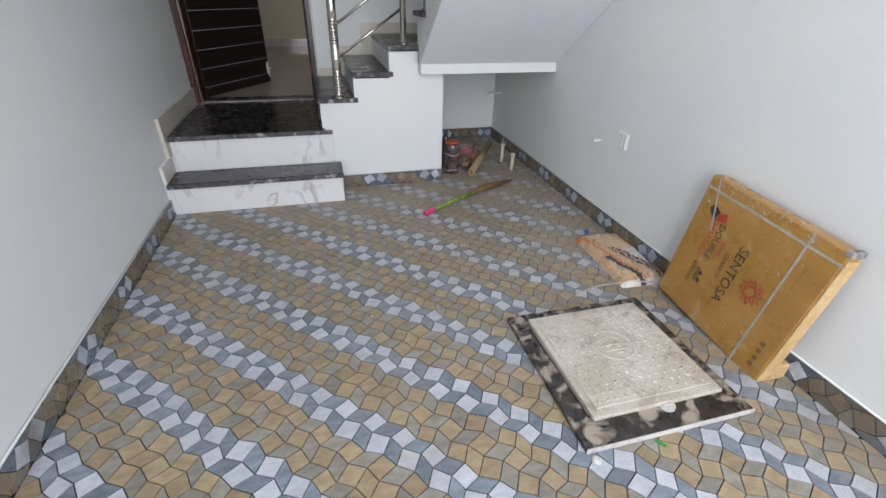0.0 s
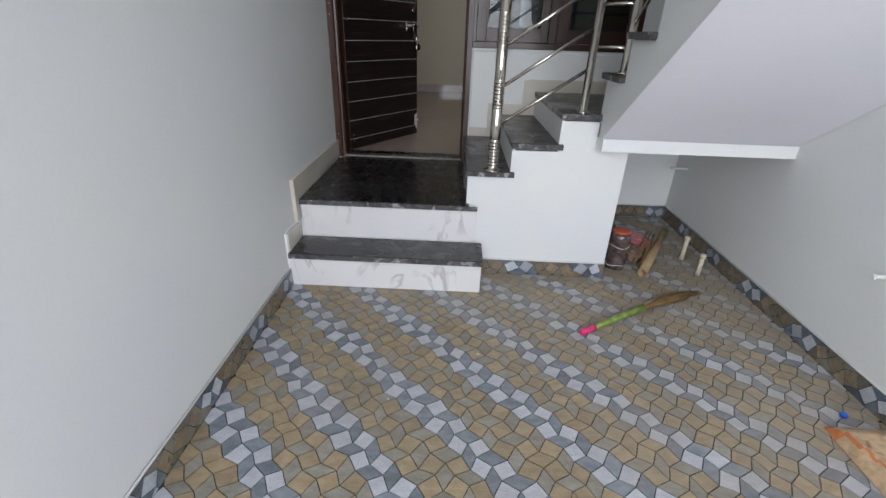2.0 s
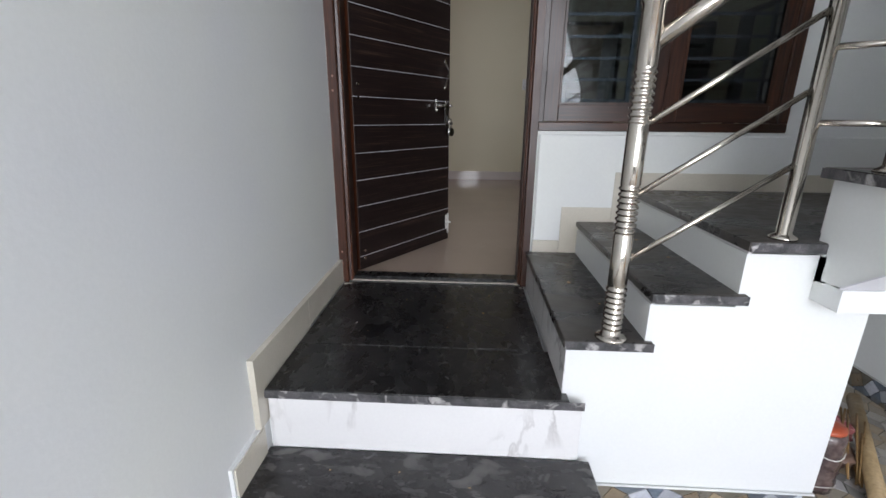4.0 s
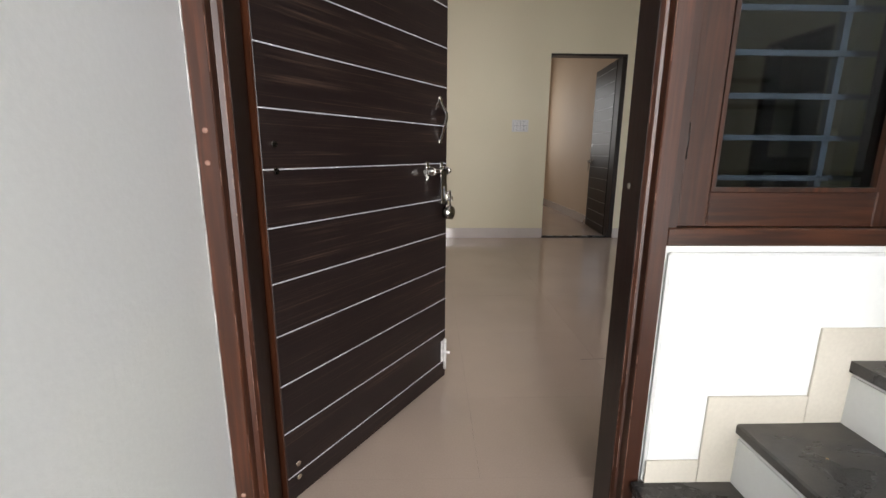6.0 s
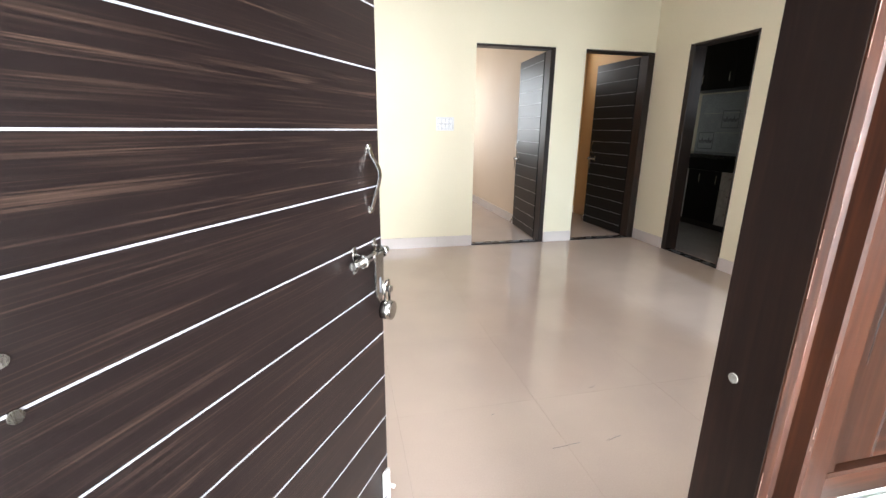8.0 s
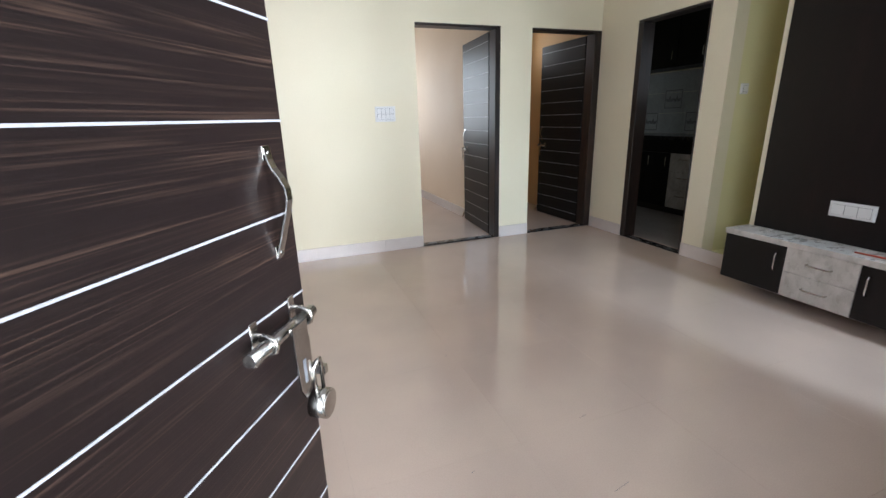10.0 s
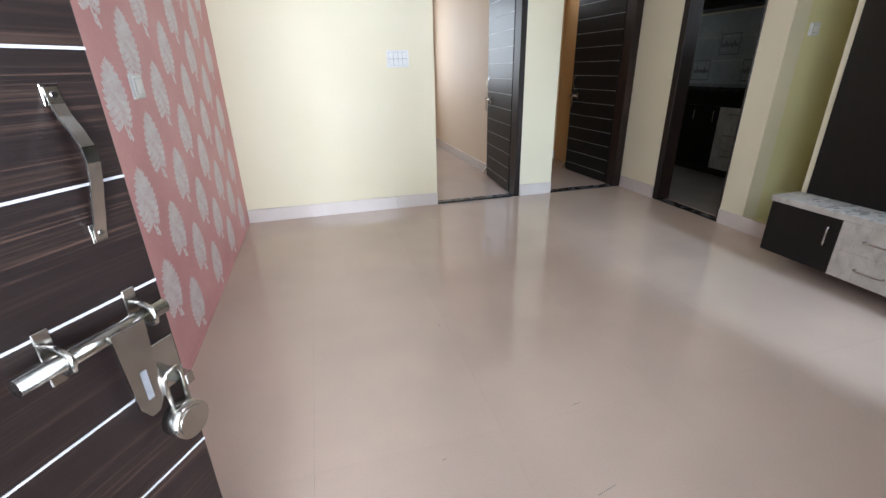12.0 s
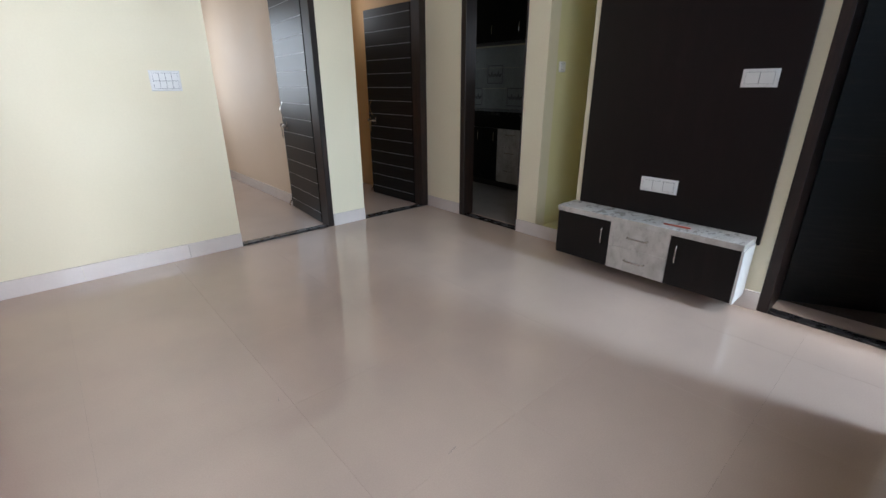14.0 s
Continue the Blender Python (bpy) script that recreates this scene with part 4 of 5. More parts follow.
for i in range(nx):
    for j in range(ny):
        x = cx0 + 0.045 + (cx1 - cx0 - 0.09) * i / (nx - 1)
        y = cy0 + 0.052 + (cy1 - cy0 - 0.095) * j / (ny - 1)
        if math.hypot(x - (cx0 + cx1) / 2, y - (cy0 + cy1) / 2 - 0.03) > 0.088:
            a = 45 if (i + j) % 2 else -45
            dx, dy = 0.007 * math.cos(radians(a)), 0.007 * math.sin(radians(a))
            rod(bm, (x - dx, y - dy, 0.038), (x + dx, y + dy, 0.038), 0.0042, 6)
part("tread_studs", bm, CONCRETE, mh, kind="stuff")
bm = bmesh.new()
ccx, ccy = (cx0 + cx1) / 2, (cy0 + cy1) / 2 + 0.03
for rr in (0.078,):
    ring = [(ccx + rr * math.cos(2 * math.pi * k / 32), ccy + rr * math.sin(2 * math.pi * k / 32), 0.039) for k in range(33)]
    tube(bm, ring, 0.0035, 6)
for a, b in (((-0.035, 0.02), (0.0, 0.035)), ((0.0, 0.035), (0.03, 0.02)), ((-0.05, 0.0), (0.05, 0.0)), ((-0.035, -0.02), (0.03, -0.02)), ((-0.01, -0.035), (0.02, -0.03)), ((-0.02, 0.01), (-0.02, -0.01)), ((0.015, 0.012), (0.015, -0.012))):
    rod(bm, (ccx + a[0] * 1.35, ccy + a[1] * 1.35, 0.039), (ccx + b[0] * 1.35, ccy + b[1] * 1.35, 0.039), 0.0035, 6)
part("emblem", bm, CONCRETE, mh)
bm = bmesh.new()
rod(bm, (ccx + 0.02, cy0 - 0.004, 0.021), (ccx + 0.02, cy0 - 0.004, 0.026), 0.028, 20)
rod(bm, (ccx + 0.005, cy0 - 0.004, 0.028), (ccx + 0.035, cy0 - 0.004, 0.028), 0.003, 8)
part("lifting_eye", bm, BAG_W, mh)


def letters(text, size, mat, parent, x, z, turn=0.0, name="lettering"):
    """Built-in font letters as thin solids on a face in the x-z plane towards -y."""
    c = bpy.data.curves.new(name, "FONT")
    c.body, c.size, c.extrude, c.align_x = text, size, 0.0002, "CENTER"
    c.resolution_u = 3
    tmp = bpy.data.objects.new(name, c)
    me = bpy.data.meshes.new_from_object(tmp)
    bpy.data.objects.remove(tmp)
    me.materials.append(mat)
    ob = new(name, me)
    ob.parent = parent
    ob.matrix_basis = pose(x, -0.0009, z) @ pose(0, 0, 0, 90, 0, 0) @ pose(0, 0, 0, 0, 0, turn)
    return ob


# tile carton: local x runs along the wall towards the street, z up its face, y into the wall
S, TH = 0.575, 0.058
carton_pose = pose(2.436, -2.467, 0.026, 0, 0, -92.3) @ pose(0, 0, 0, -5.5, 3.6, 0)
carton = thing("tile_carton", None, None, "shiny brown tile carton leaning against the wall, taped and strapped", "carton", m=carton_pose)
bm = boxes((0, 0, 0, S, TH, S), bev=0.006)
part("box", bm, CARD, carton)
part("torn_edge", boxes((S + 0.0005, 0.002, 0.004, S + 0.004, TH - 0.002, S - 0.03)), CARD_EDGE, carton, "pale torn carton edge")
part("corner_wrap", boxes((S - 0.018, -0.0012, S - 0.018, S + 0.005, TH + 0.002, S + 0.003), bev=0.003), STRAP_TORN, carton, "dark torn wrapping at the corner")
bm = boxes((0.004, -0.0016, S - 0.053, S + 0.002, -0.0002, S - 0.044))
box(bm, S - 0.123, -0.0022, -0.001, S - 0.114, -0.0017, S + 0.001)
part("strap", bm, STRAP, carton, "grey packing strap")
bm = bmesh.new()
prism(bm, [(0.041, S), (0.049, S), (0.118, S - 0.20), (0.110, S - 0.20)], "y", -0.0022, -0.0017)
part("strap", bm, STRAP, carton, "short loose packing strap")
for text, size, ink, u, v in (("SENTOSA", 0.059, INK_DARK, 0.262, 0.272), ("GRANITO", 0.026, INK_DARK, 0.222, 0.285), ("DOUBLE", 0.042, INK_DARK, 0.140, 0.345),
                              ("CHARGED", 0.038, INK_RED, 0.104, 0.350), ("Nano", 0.034, INK_RED, 0.186, 0.345), ("600x", 0.034, INK_DARK, 0.140, 0.185), ("600mm", 0.034, INK_DARK, 0.110, 0.180)):
    letters(text, size, ink, carton, u, v, -90)
bm = bmesh.new()
for k in range(12):
    a = 2 * math.pi * k / 12
    c, s = math.cos(a), math.sin(a)
    pts = [(0.385 + c * r + -s * o, 0.275 + s * r + c * o) for r, o in ((0.016, 0.0), (0.032, 0.012), (0.052, 0.006), (0.034, -0.004))]
    loop = pts + pts[:1]
    for p, q in zip(loop, loop[1:]):
        rod(bm, (p[0], -0.0006, p[1]), (q[0], -0.0006, q[1]), 0.0016, 4)
part("emblem", bm, INK_RED, carton, "red petal ring printed on the carton")
bm = bmesh.new()
prism(bm, [(0.105, 0.420), (0.160, 0.432), (0.150, 0.47), (0.118, 0.455)], "y", -0.001, -0.0004)
part("arrow_print", bm, INK_RED, carton)
bm = bmesh.new()
prism(bm, [(0.060, 0.455), (0.085, 0.425), (0.103, 0.428), (0.116, 0.458), (0.075, 0.478)], "y", -0.001, -0.0004)
part("arrow_print", bm, INK_DARK, carton, "dark half of the printed arrow")
# glints of the creased clear tape, modelled as white slivers
bm = bmesh.new()
rt = random.Random(21)
for k in range(110):
    u, v = (rt.uniform(0.01, S - 0.01), S - 0.001 - abs(rt.gauss(0, 0.02))) if k % 2 else (rt.uniform(0.0, S), rt.uniform(0.0, S))
    e = rt.uniform(0.003, 0.014)
    t = rt.uniform(0, math.pi)
    rod(bm, (u, -0.0006, v), (min(u + e * math.cos(t), S), -0.0010, min(v + e * math.sin(t), S)), rt.uniform(0.0004, 0.0011), 4)
part("tape_creases", bm, BAG_W, carton, "white slivers standing for glints on creased clear tape", "stuff")
bm = bmesh.new()
for k in range(4):
    ring = [(S - 0.05 + 0.0075 * math.cos(a), -0.0008, 0.05 + 0.032 * k + 0.0075 * math.sin(a)) for a in (math.tau * i / 12 for i in range(13))]
    tube(bm, ring, 0.0013, 4)
    rod(bm, (S - 0.052, -0.0008, 0.048 + 0.032 * k), (S - 0.047, -0.0008, 0.053 + 0.032 * k), 0.0016, 4)
for k in range(12):
    rod(bm, (S - 0.085, -0.0006, 0.375 + 0.008 * k), (S - 0.078 + 0.003 * (k % 3 == 0), -0.0006, 0.376 + 0.008 * k), 0.0007, 4)
for k in range(2):
    rod(bm, (0.165 + 0.004 * k, -0.001, 0.20 - 0.035 * k), (0.165 + 0.004 * k, -0.0004, 0.20 - 0.035 * k), 0.010, 10)
part("round_marks", bm, INK_DARK, carton, kind="stuff")
bm = boxes((2.455, -3.055, 0.0, 2.535, -2.99, 0.07), bev=0.008)
thing("cardboard_wad", bm, CARD_EDGE, "folded pale cardboard wad beside the carton foot", "cardboard")

# flat printed sack
sack = thing("tile_adhesive_sack", None, None, "flat tan printed sack lying by the wall", "sack", m=pose(2.285, -2.42, 0.0, 0, 0, -2))
NXs, NYs = 26, 48


def sack_z(u, v):
    e = min(1.0, 8 * min(u, 1 - u)) ** 0.6 * min(1.0, 10 * min(v, 1 - v)) ** 0.6
    return 0.004 + 0.042 * e + 0.007 * e * noise.noise((u * 5, v * 9, 1.0)) + 0.003 * noise.noise((u * 18, v * 30, 4.0)) * e


bm = bmesh.new()
grid = [[bm.verts.new((0.262 * i / NXs + 0.004 * noise.noise((i, j * 0.3, 2)), 0.49 * j / NYs, sack_z(i / NXs, j / NYs))) for j in range(NYs + 1)] for i in range(NXs + 1)]
for i in range(NXs):
    for j in range(NYs):
        f = bm.faces.new((grid[i][j], grid[i + 1][j], grid[i + 1][j + 1], grid[i][j + 1]))
        f.smooth = True
        u, v = (i + 0.5) / NXs, (j + 0.5) / NYs
        w, s = u + 0.84 * v, u - 0.56 * (1 - v) ** 1.5 - 0.06 * v
        dots = 0.86 < w < 1.03 and v < 0.62 and ((w < 0.90 or w > 0.99) or (j % 3 and i % 2))
        f.material_index = 2 if dots or (-0.15 < s < -0.04 and v < 0.45 and u > 0.1) else (3 if (w >= 1.03 and v < 0.56) or v < 0.05 else (1 if abs(s) < 0.022 or (u < 0.05 and v > 0.88) else 0))
box(bm, 0.002, 0.002, 0.0, 0.26, 0.488, 0.0035)
part("cover", bm, [BAG, BAG_O, BAG_K, BAG_W], sack)

# grass broom with a green sleeve and a pink cap
broom = thing("broom", None, None, "grass broom with green sleeve and pink end on the floor", "broom")
A0, A1, A2 = Vector((1.536, -1.448, 0.016)), Vector((2.03, -1.14, 0.02)), Vector((2.33, -0.99, 0.012))
d01 = (A1 - A0).normalized()
bm = bmesh.new()
tube(bm, [A0, A0 + d01 * 0.006, A0 + d01 * 0.09], [0.010, 0.0155, 0.0155], 14)
part("cap", bm, HOTPINK, broom)
bm = bmesh.new()
tube(bm, [A0 + d01 * 0.09, A0 + d01 * 0.3, A0 + d01 * 0.44], [0.013, 0.014, 0.017], 14)
part("sleeve", bm, GREEN, broom)
bm = bmesh.new()
rnd = random.Random(4)
base = A0 + d01 * 0.43
for k in range(90):
    spread = Vector((rnd.gauss(0, 0.007), rnd.gauss(0, 0.010), 0))
    tip = base + (A2 - base) * rnd.uniform(0.35, 0.95) + spread * 1.6
    mid = base + (tip - base) * 0.5 + spread * 0.5
    mid.z, tip.z = 0.012 + rnd.random() * 0.022, 0.003 + rnd.random() * 0.012
    tube(bm, [base + spread * 0.4, mid, tip], [0.0028, 0.0022, 0.0008], 4)
part("bristles", bm, STRAW, broom, kind="stuff")
bm = bmesh.new()
for k in range(14):
    s = Vector((1.6 + rnd.random() * 0.75, -1.45 + rnd.random() * 0.5, 0.004))
    e = s + Vector((rnd.uniform(-0.05, 0.05), rnd.uniform(-0.05, 0.05), 0.0))
    rod(bm, s, e, 0.0009, 4)
thing("loose_straws", bm, STRAW, "thin loose straws scattered on the mosaic", "straws", kind="stuff")

# recess under the stair
jar = thing("wrapped_jar", None, None, "plastic-wrapped ribbed jar with red-orange lid beside the stair block", "jar", m=pose(1.915, -0.735, 0.0))
bm = bmesh.new()
prof = [(0.056, 0.0)]
for k in range(9):
    prof += [(0.058 + 0.003 * (k % 2), 0.02 + k * 0.021)]
prof += [(0.058, 0.215), (0.05, 0.228)]
lathe(bm, prof, 0, 0, 22)
part("body", bm, JAR, jar)
bm = bmesh.new()
lathe(bm, [(0.050, 0.229), (0.053, 0.232), (0.051, 0.242), (0.03, 0.246), (0.01, 0.247)], 0, 0, 22)
part("lid", bm, JAR_RED, jar)
bm = bmesh.new()
for k in (0, 3):
    zz = 0.03 + 0.04 * k
    tube(bm, [(0.0615 * math.cos(t), 0.0615 * math.sin(t), zz + 0.006 * math.sin(3 * t + k)) for t in (2 * math.pi * i / 20 for i in range(21))], 0.0018, 5)
part("wrap_fold", bm, BAG_W, jar, kind="stuff")
jar2 = thing("dark_bottle", None, None, "dark bottle with black cap behind the wrapped jar", "bottle", m=pose(1.90, -0.60, 0.0))
bm = bmesh.new()
lathe(bm, [(0.036, 0.0), (0.038, 0.01), (0.038, 0.19), (0.016, 0.23), (0.014, 0.25)], 0, 0, 16)
part("body", bm, JAR, jar2)
bm = bmesh.new()
lathe(bm, [(0.018, 0.251), (0.018, 0.285), (0.012, 0.29)], 0, 0, 14)
part("cap", bm, BAG_K, jar2)


def crumple(name, label, cat, mat, cx, cy, cz, sx, sy, sz, seed):
    b = bmesh.new()
    bmesh.ops.create_icosphere(b, subdivisions=4, radius=1.0)
    for v in b.verts:
        n = 1 + 0.28 * noise.noise(v.co * 2.2 + Vector((seed, 0, 0))) + 0.10 * noise.noise(v.co * 7 + Vector((0, seed, 0)))
        v.co = Vector((cx + v.co.x * sx * n, cy + v.co.y * sy * n, max(cz + v.co.z * sz * n, 0.001)))
    for f in b.faces:
        f.smooth = True
    return thing(name, b, mat, label, cat)


crumple("polythene_bag", "crumpled pink polythene bag of debris under the stair", "bag", PINKBAG, 2.11, -0.46, 0.04, 0.13, 0.12, 0.055, 3)
crumple("debris_bag", "crumpled brown bag with sticks beside the jar", "bag", surf("brown_bag", (0.12, 0.07, 0.05), (0.2, 0.13, 0.1), 20, 0.4, 0.1, 0.5, 50), 2.05, -0.60, 0.035, 0.085, 0.09, 0.05, 8)
bm = bmesh.new()
for k in range(9):
    a = Vector((2.02 + rnd.random() * 0.05, -0.76 + rnd.random() * 0.08, 0.008 + 0.01 * (k % 3)))
    rod(bm, a, a + Vector((rnd.uniform(0.1, 0.18), rnd.uniform(0.14, 0.26), rnd.uniform(0.05, 0.12))), 0.004, 6)
thing("sticks", bm, STRAW, "thin brown sticks leaning on the debris bag", "sticks", kind="stuff")
bm = bmesh.new()
p, q = Vector((2.035, -0.86, 0.027)), Vector((2.37, -0.33, 0.075))
n = 20
dd = (q - p).normalized()
u = dd.orthogonal().normalized()
v = dd.cross(u)
rings = []
for pp, rr in ((p, 0.026), (q, 0.026), (q, 0.021), (p, 0.021)):
    rings.append([bm.verts.new(pp + (u * math.cos(2 * math.pi * k / n) + v * math.sin(2 * math.pi * k / n)) * rr) for k in range(n)])
for r in range(4):
    a, b = rings[r], rings[(r + 1) % 4]
    for k in range(n):
        bm.faces.new((a[k], a[(k + 1) % n], b[(k + 1) % n], b[k])).smooth = r in (0, 2)
thing("cardboard_tube", bm, TUBE, "hollow brown tube lying slanted under the stair", "tube")
for x, y, h in ((2.385, -0.60, 0.155), (2.39, -0.80, 0.135)):
    bm = bmesh.new()
    rod(bm, (x, y, 0.0), (x, y, h - 0.022), 0.0125, 16)
    rod(bm, (x, y, h - 0.022), (x, y, h), 0.0155, 16)
    thing("floor_pipe", bm, PVC, "short upright cream pipe end rising from the floor", "pipe", "upright pipe ends")
bm = bmesh.new()
lathe(bm, [(0.013, 0.0), (0.013, 0.012), (0.010, 0.015)], 2.42, -1.87, 14)
thing("bottle_cap", bm, BLUECAP, "small blue plastic cap on the floor by the skirting", "cap")
bm = boxes((0, 0, 0, 0.035, 0.012, 0.002), bev=0.0005)
thing("green_scrap", bm, surf("green_foil", (0.02, 0.25, 0.05), (0.03, 0.3, 0.07), 30, 0.2, 0.05, 0.1, 90), "small green foil scrap beside the manhole surround", "scrap", m=pose(1.885, -3.165, 0.001, 0, 0, -55))
for x, y, s in ((1.67, -3.18, 0.018), (1.05, -1.62, 0.008), (1.10, -2.35, 0.006), (1.35, -2.1, 0.005), (0.7, -1.9, 0.005)):
    bm = bmesh.new()
    lathe(bm, [(s * 0.8, 0.0), (s, s * 0.3), (s * 0.5, s * 0.7)], x, y, 8)
    thing("mortar_crumb", bm, BAG_W, "pale mortar crumb on the mosaic floor", "crumb", "mortar crumbs")
bm = bmesh.new()
pts = [Vector((2.02 + 0.42 * t, -2.44 + 0.05 * math.sin(3 * t), 0.0205 + 0.004 * math.sin(9 * t))) for t in (i / 12 for i in range(13))]
tube(bm, pts, 0.004, 8)
thing("loose_cord", bm, STRAP, "pale cord lying across the manhole surround", "cord")

# ---- rooms: shell ----
T = 0.12
structure("wall_pink", boxes((XP - 0.2, 0.215, -0.12, XP, YF, CI)), PINK)
D1A, D1B, D2A, D2B, DH = 1.725, 2.509, 2.829, 3.590, 2.332
structure("wall_far", boxes((XP - 0.2, YF, -0.12, D1A, YF + T, CI), (D1A, YF, DH, D1B, YF + T, CI), (D1B, YF, -0.12, D2A, YF + T, CI),
                            (D2A, YF, DH, D2B, YF + T, CI)), CREAM)
KY0, KY1 = 2.645, 3.341
NY0, NY1, PY0 = 2.03, 2.454, 0.86
structure("wall_kitchen_side", boxes((XK, KY1, -0.12, XK + T, YF + T, CI), (XK, KY0, DH, XK + T, KY1, CI), (XK, NY1, -0.12, XK + T, KY0, CI),
                                     (XT, PY0, -0.12, XK + T, NY0, CI), (XT, 0.12, DH, XK + T, PY0, CI), (XT, 0.0, -0.12, XK + T, 0.12, CI), (XK, NY0, 2.75, XK + T, NY1, CI)), CREAM)
structure("wall_alcove", boxes((XK + T, NY1 - 0.0, -0.12, 4.35, NY1 + 0.1, CI), (4.25, NY0 - 0.1, -0.12, 4.35, NY1, CI), (XK + T, NY0 - 0.1, -0.12, 4.25, NY0, CI),
                               (XK + 0.004, NY0, -0.12, 4.25, NY1, FI + 0.068)), surf("yellow_paint", (0.74, 0.70, 0.40), (0.70, 0.66, 0.36), 1.2, 0.6, 0.06, 0.05, 90, fine=0.02))
structure("ceiling", boxes((XP - 0.5, 0.2, CI, 6.0, 7.7, CI + 0.15)), WHITE)
structure("subfloor", boxes((XP, 0.2, 0.2, XK, YF, FI - 0.004)), TILE_JOINT)
# beyond the doors
BX = 2.56
structure("floor_bedroom", boxes((-0.4, YF + T, 0.3, BX + 0.035, 7.1, FI)), VITRIFIED)
structure("floor_small_room", boxes((BX + 0.035, YF + T, 0.3, 3.70, 5.4, FI)), VITRIFIED)
structure("floor_door_gap", boxes((D1A, YF, 0.3, D1B, YF + T, FI - 0.001), (D2A, YF, 0.3, D2B, YF + T, FI - 0.001), (XK, KY0, 0.3, XK + T, KY1, FI - 0.001), (XT, 0.12, 0.3, XK + T, PY0, FI - 0.001),
                                (0.0985, 0.1128, 0.2, 1.0695, 0.2, FI), (0.0985, 0.1045, 0.3, 0.9915, 0.1127, FI)), VITRIFIED)
structure("wall_bedroom_partition", boxes((BX, YF + T, -0.12, BX + 0.035, 7.1, CI)), PEACH)
structure("wall_bedroom", boxes((-0.5, YF + T, -0.12, -0.4, 7.1, CI), (-0.5, 7.0, -0.12, 1.0, 7.2, CI), (2.2, 7.0, -0.12, BX + 0.1, 7.2, CI), (1.0, 7.0, -0.12, 2.2, 7.2, 1.35), (1.0, 7.0, 2.5, 2.2, 7.2, CI)), PEACH)
structure("wall_bedroom_front", boxes((-0.5, YF + 0.001, -0.12, XP - 0.2, YF + T, CI)), PEACH)
structure("window_2", boxes((1.0, 7.05, 1.35, 1.05, 7.12, 2.5), (2.15, 7.05, 1.35, 2.2, 7.12, 2.5), (1.57, 7.05, 1.35, 1.62, 7.12, 2.5), (1.05, 7.05, 1.35, 1.57, 7.12, 1.4), (1.62, 7.05, 1.35, 2.15, 7.12, 1.4)), BLACKWOOD)
structure("wall_small_room", boxes((BX + 0.0351, 5.3, -0.12, 3.75, 5.4, CI), (3.70, YF + T, -0.12, 3.73, 5.3, CI)), ORANGE)
structure("wall_small_room_partition", boxes((BX + 0.0352, YF + T, -0.12, BX + 0.045, 5.3, CI)), ORANGE)
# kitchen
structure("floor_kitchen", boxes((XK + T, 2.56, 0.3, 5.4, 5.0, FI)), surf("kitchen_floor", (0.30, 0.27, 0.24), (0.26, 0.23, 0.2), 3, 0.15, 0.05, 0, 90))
structure("wall_kitchen", boxes((5.3, 2.46, -0.12, 5.4, 5.1, CI), (3.73, 5.0, -0.12, 5.3, 5.1, CI), (3.731, YF + T, -0.12, 3.74, 5.0, CI)), CREAM)
structure("wall_kitchen_near", boxes((4.351, 2.45, -0.12, 5.3, 2.56, CI)), CREAM)
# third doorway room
# the room's darkness is put into the floor colour, as if the tiles were unlit
structure("floor_back_room", boxes((XK + T, -1.5, 0.3, 6.2, 1.93, FI)), surf("unlit_floor_tile", (0.12, 0.10, 0.085), (0.10, 0.08, 0.07), 3, 0.15, 0.05, 0, 90))
structure("wall_back_room", boxes((6.2, -1.5, -0.12, 6.3, 2.1, CI), (XK + T, -1.6, -0.12, 6.2, -1.5, CI), (4.25, 1.93, -0.12, 6.2, 2.0, CI)), PEACH)
structure("ceiling_back_room", boxes((6.0, -1.6, CI, 6.3, 2.2, CI + 0.15), (XK + T, -1.6, CI, 6.0, 0.2, CI + 0.15)), WHITE)

# baseboards
bb = thing("baseboard", None, None, "pale glazed baseboard tiles along the room walls", "baseboard", kind="structure")
H0, H1 = FI, FI + 0.105


def base_run(axis, fixed, a, b, s):
    a2 = a
    while a2 < b - 0.01:
        c = min(a2 + 0.6, b)
        lo, hi = sorted((fixed, fixed + s * 0.012))
        part("tile", boxes((a2 + 0.0006, lo, H0, c - 0.0006, hi, H1) if axis == "x" else (lo, a2 + 0.0006, H0, hi, c - 0.0006, H1), bev=0.001), BASEB, bb)
        a2 = c


base_run("x", YF, XP + 0.001, D1A, -1)
base_run("x", YF, D1B, D2A, -1)
base_run("y", XK, KY1 + 0.002, YF - 0.015, -1)
base_run("y", XK, NY0 + 0.001, KY0 - 0.002, -1)
base_run("y", XT, PY0, NY0, -1)
base_run("y", BX, YF + T, 6.99, -1)
base_run("x", 5.3, BX + 0.05, 3.69, -1)
part("pink_edge_line", boxes((XP, 0.22, FI, XP + 0.004, YF, FI + 0.012)), PINK, bb, "pink painted lip at the floor")


def room_frame(name, label, rows, sill):
    f = thing(name, None, None, label, "door frame", kind="structure")
    for nm, r in zip(("jamb", "jamb", "head"), rows):
        part(nm, boxes(r, bev=0.003), BLACKWOOD, f)
    part("threshold", boxes(sill, bev=0.002), GRANITE, f, "black granite threshold strip")
    return f


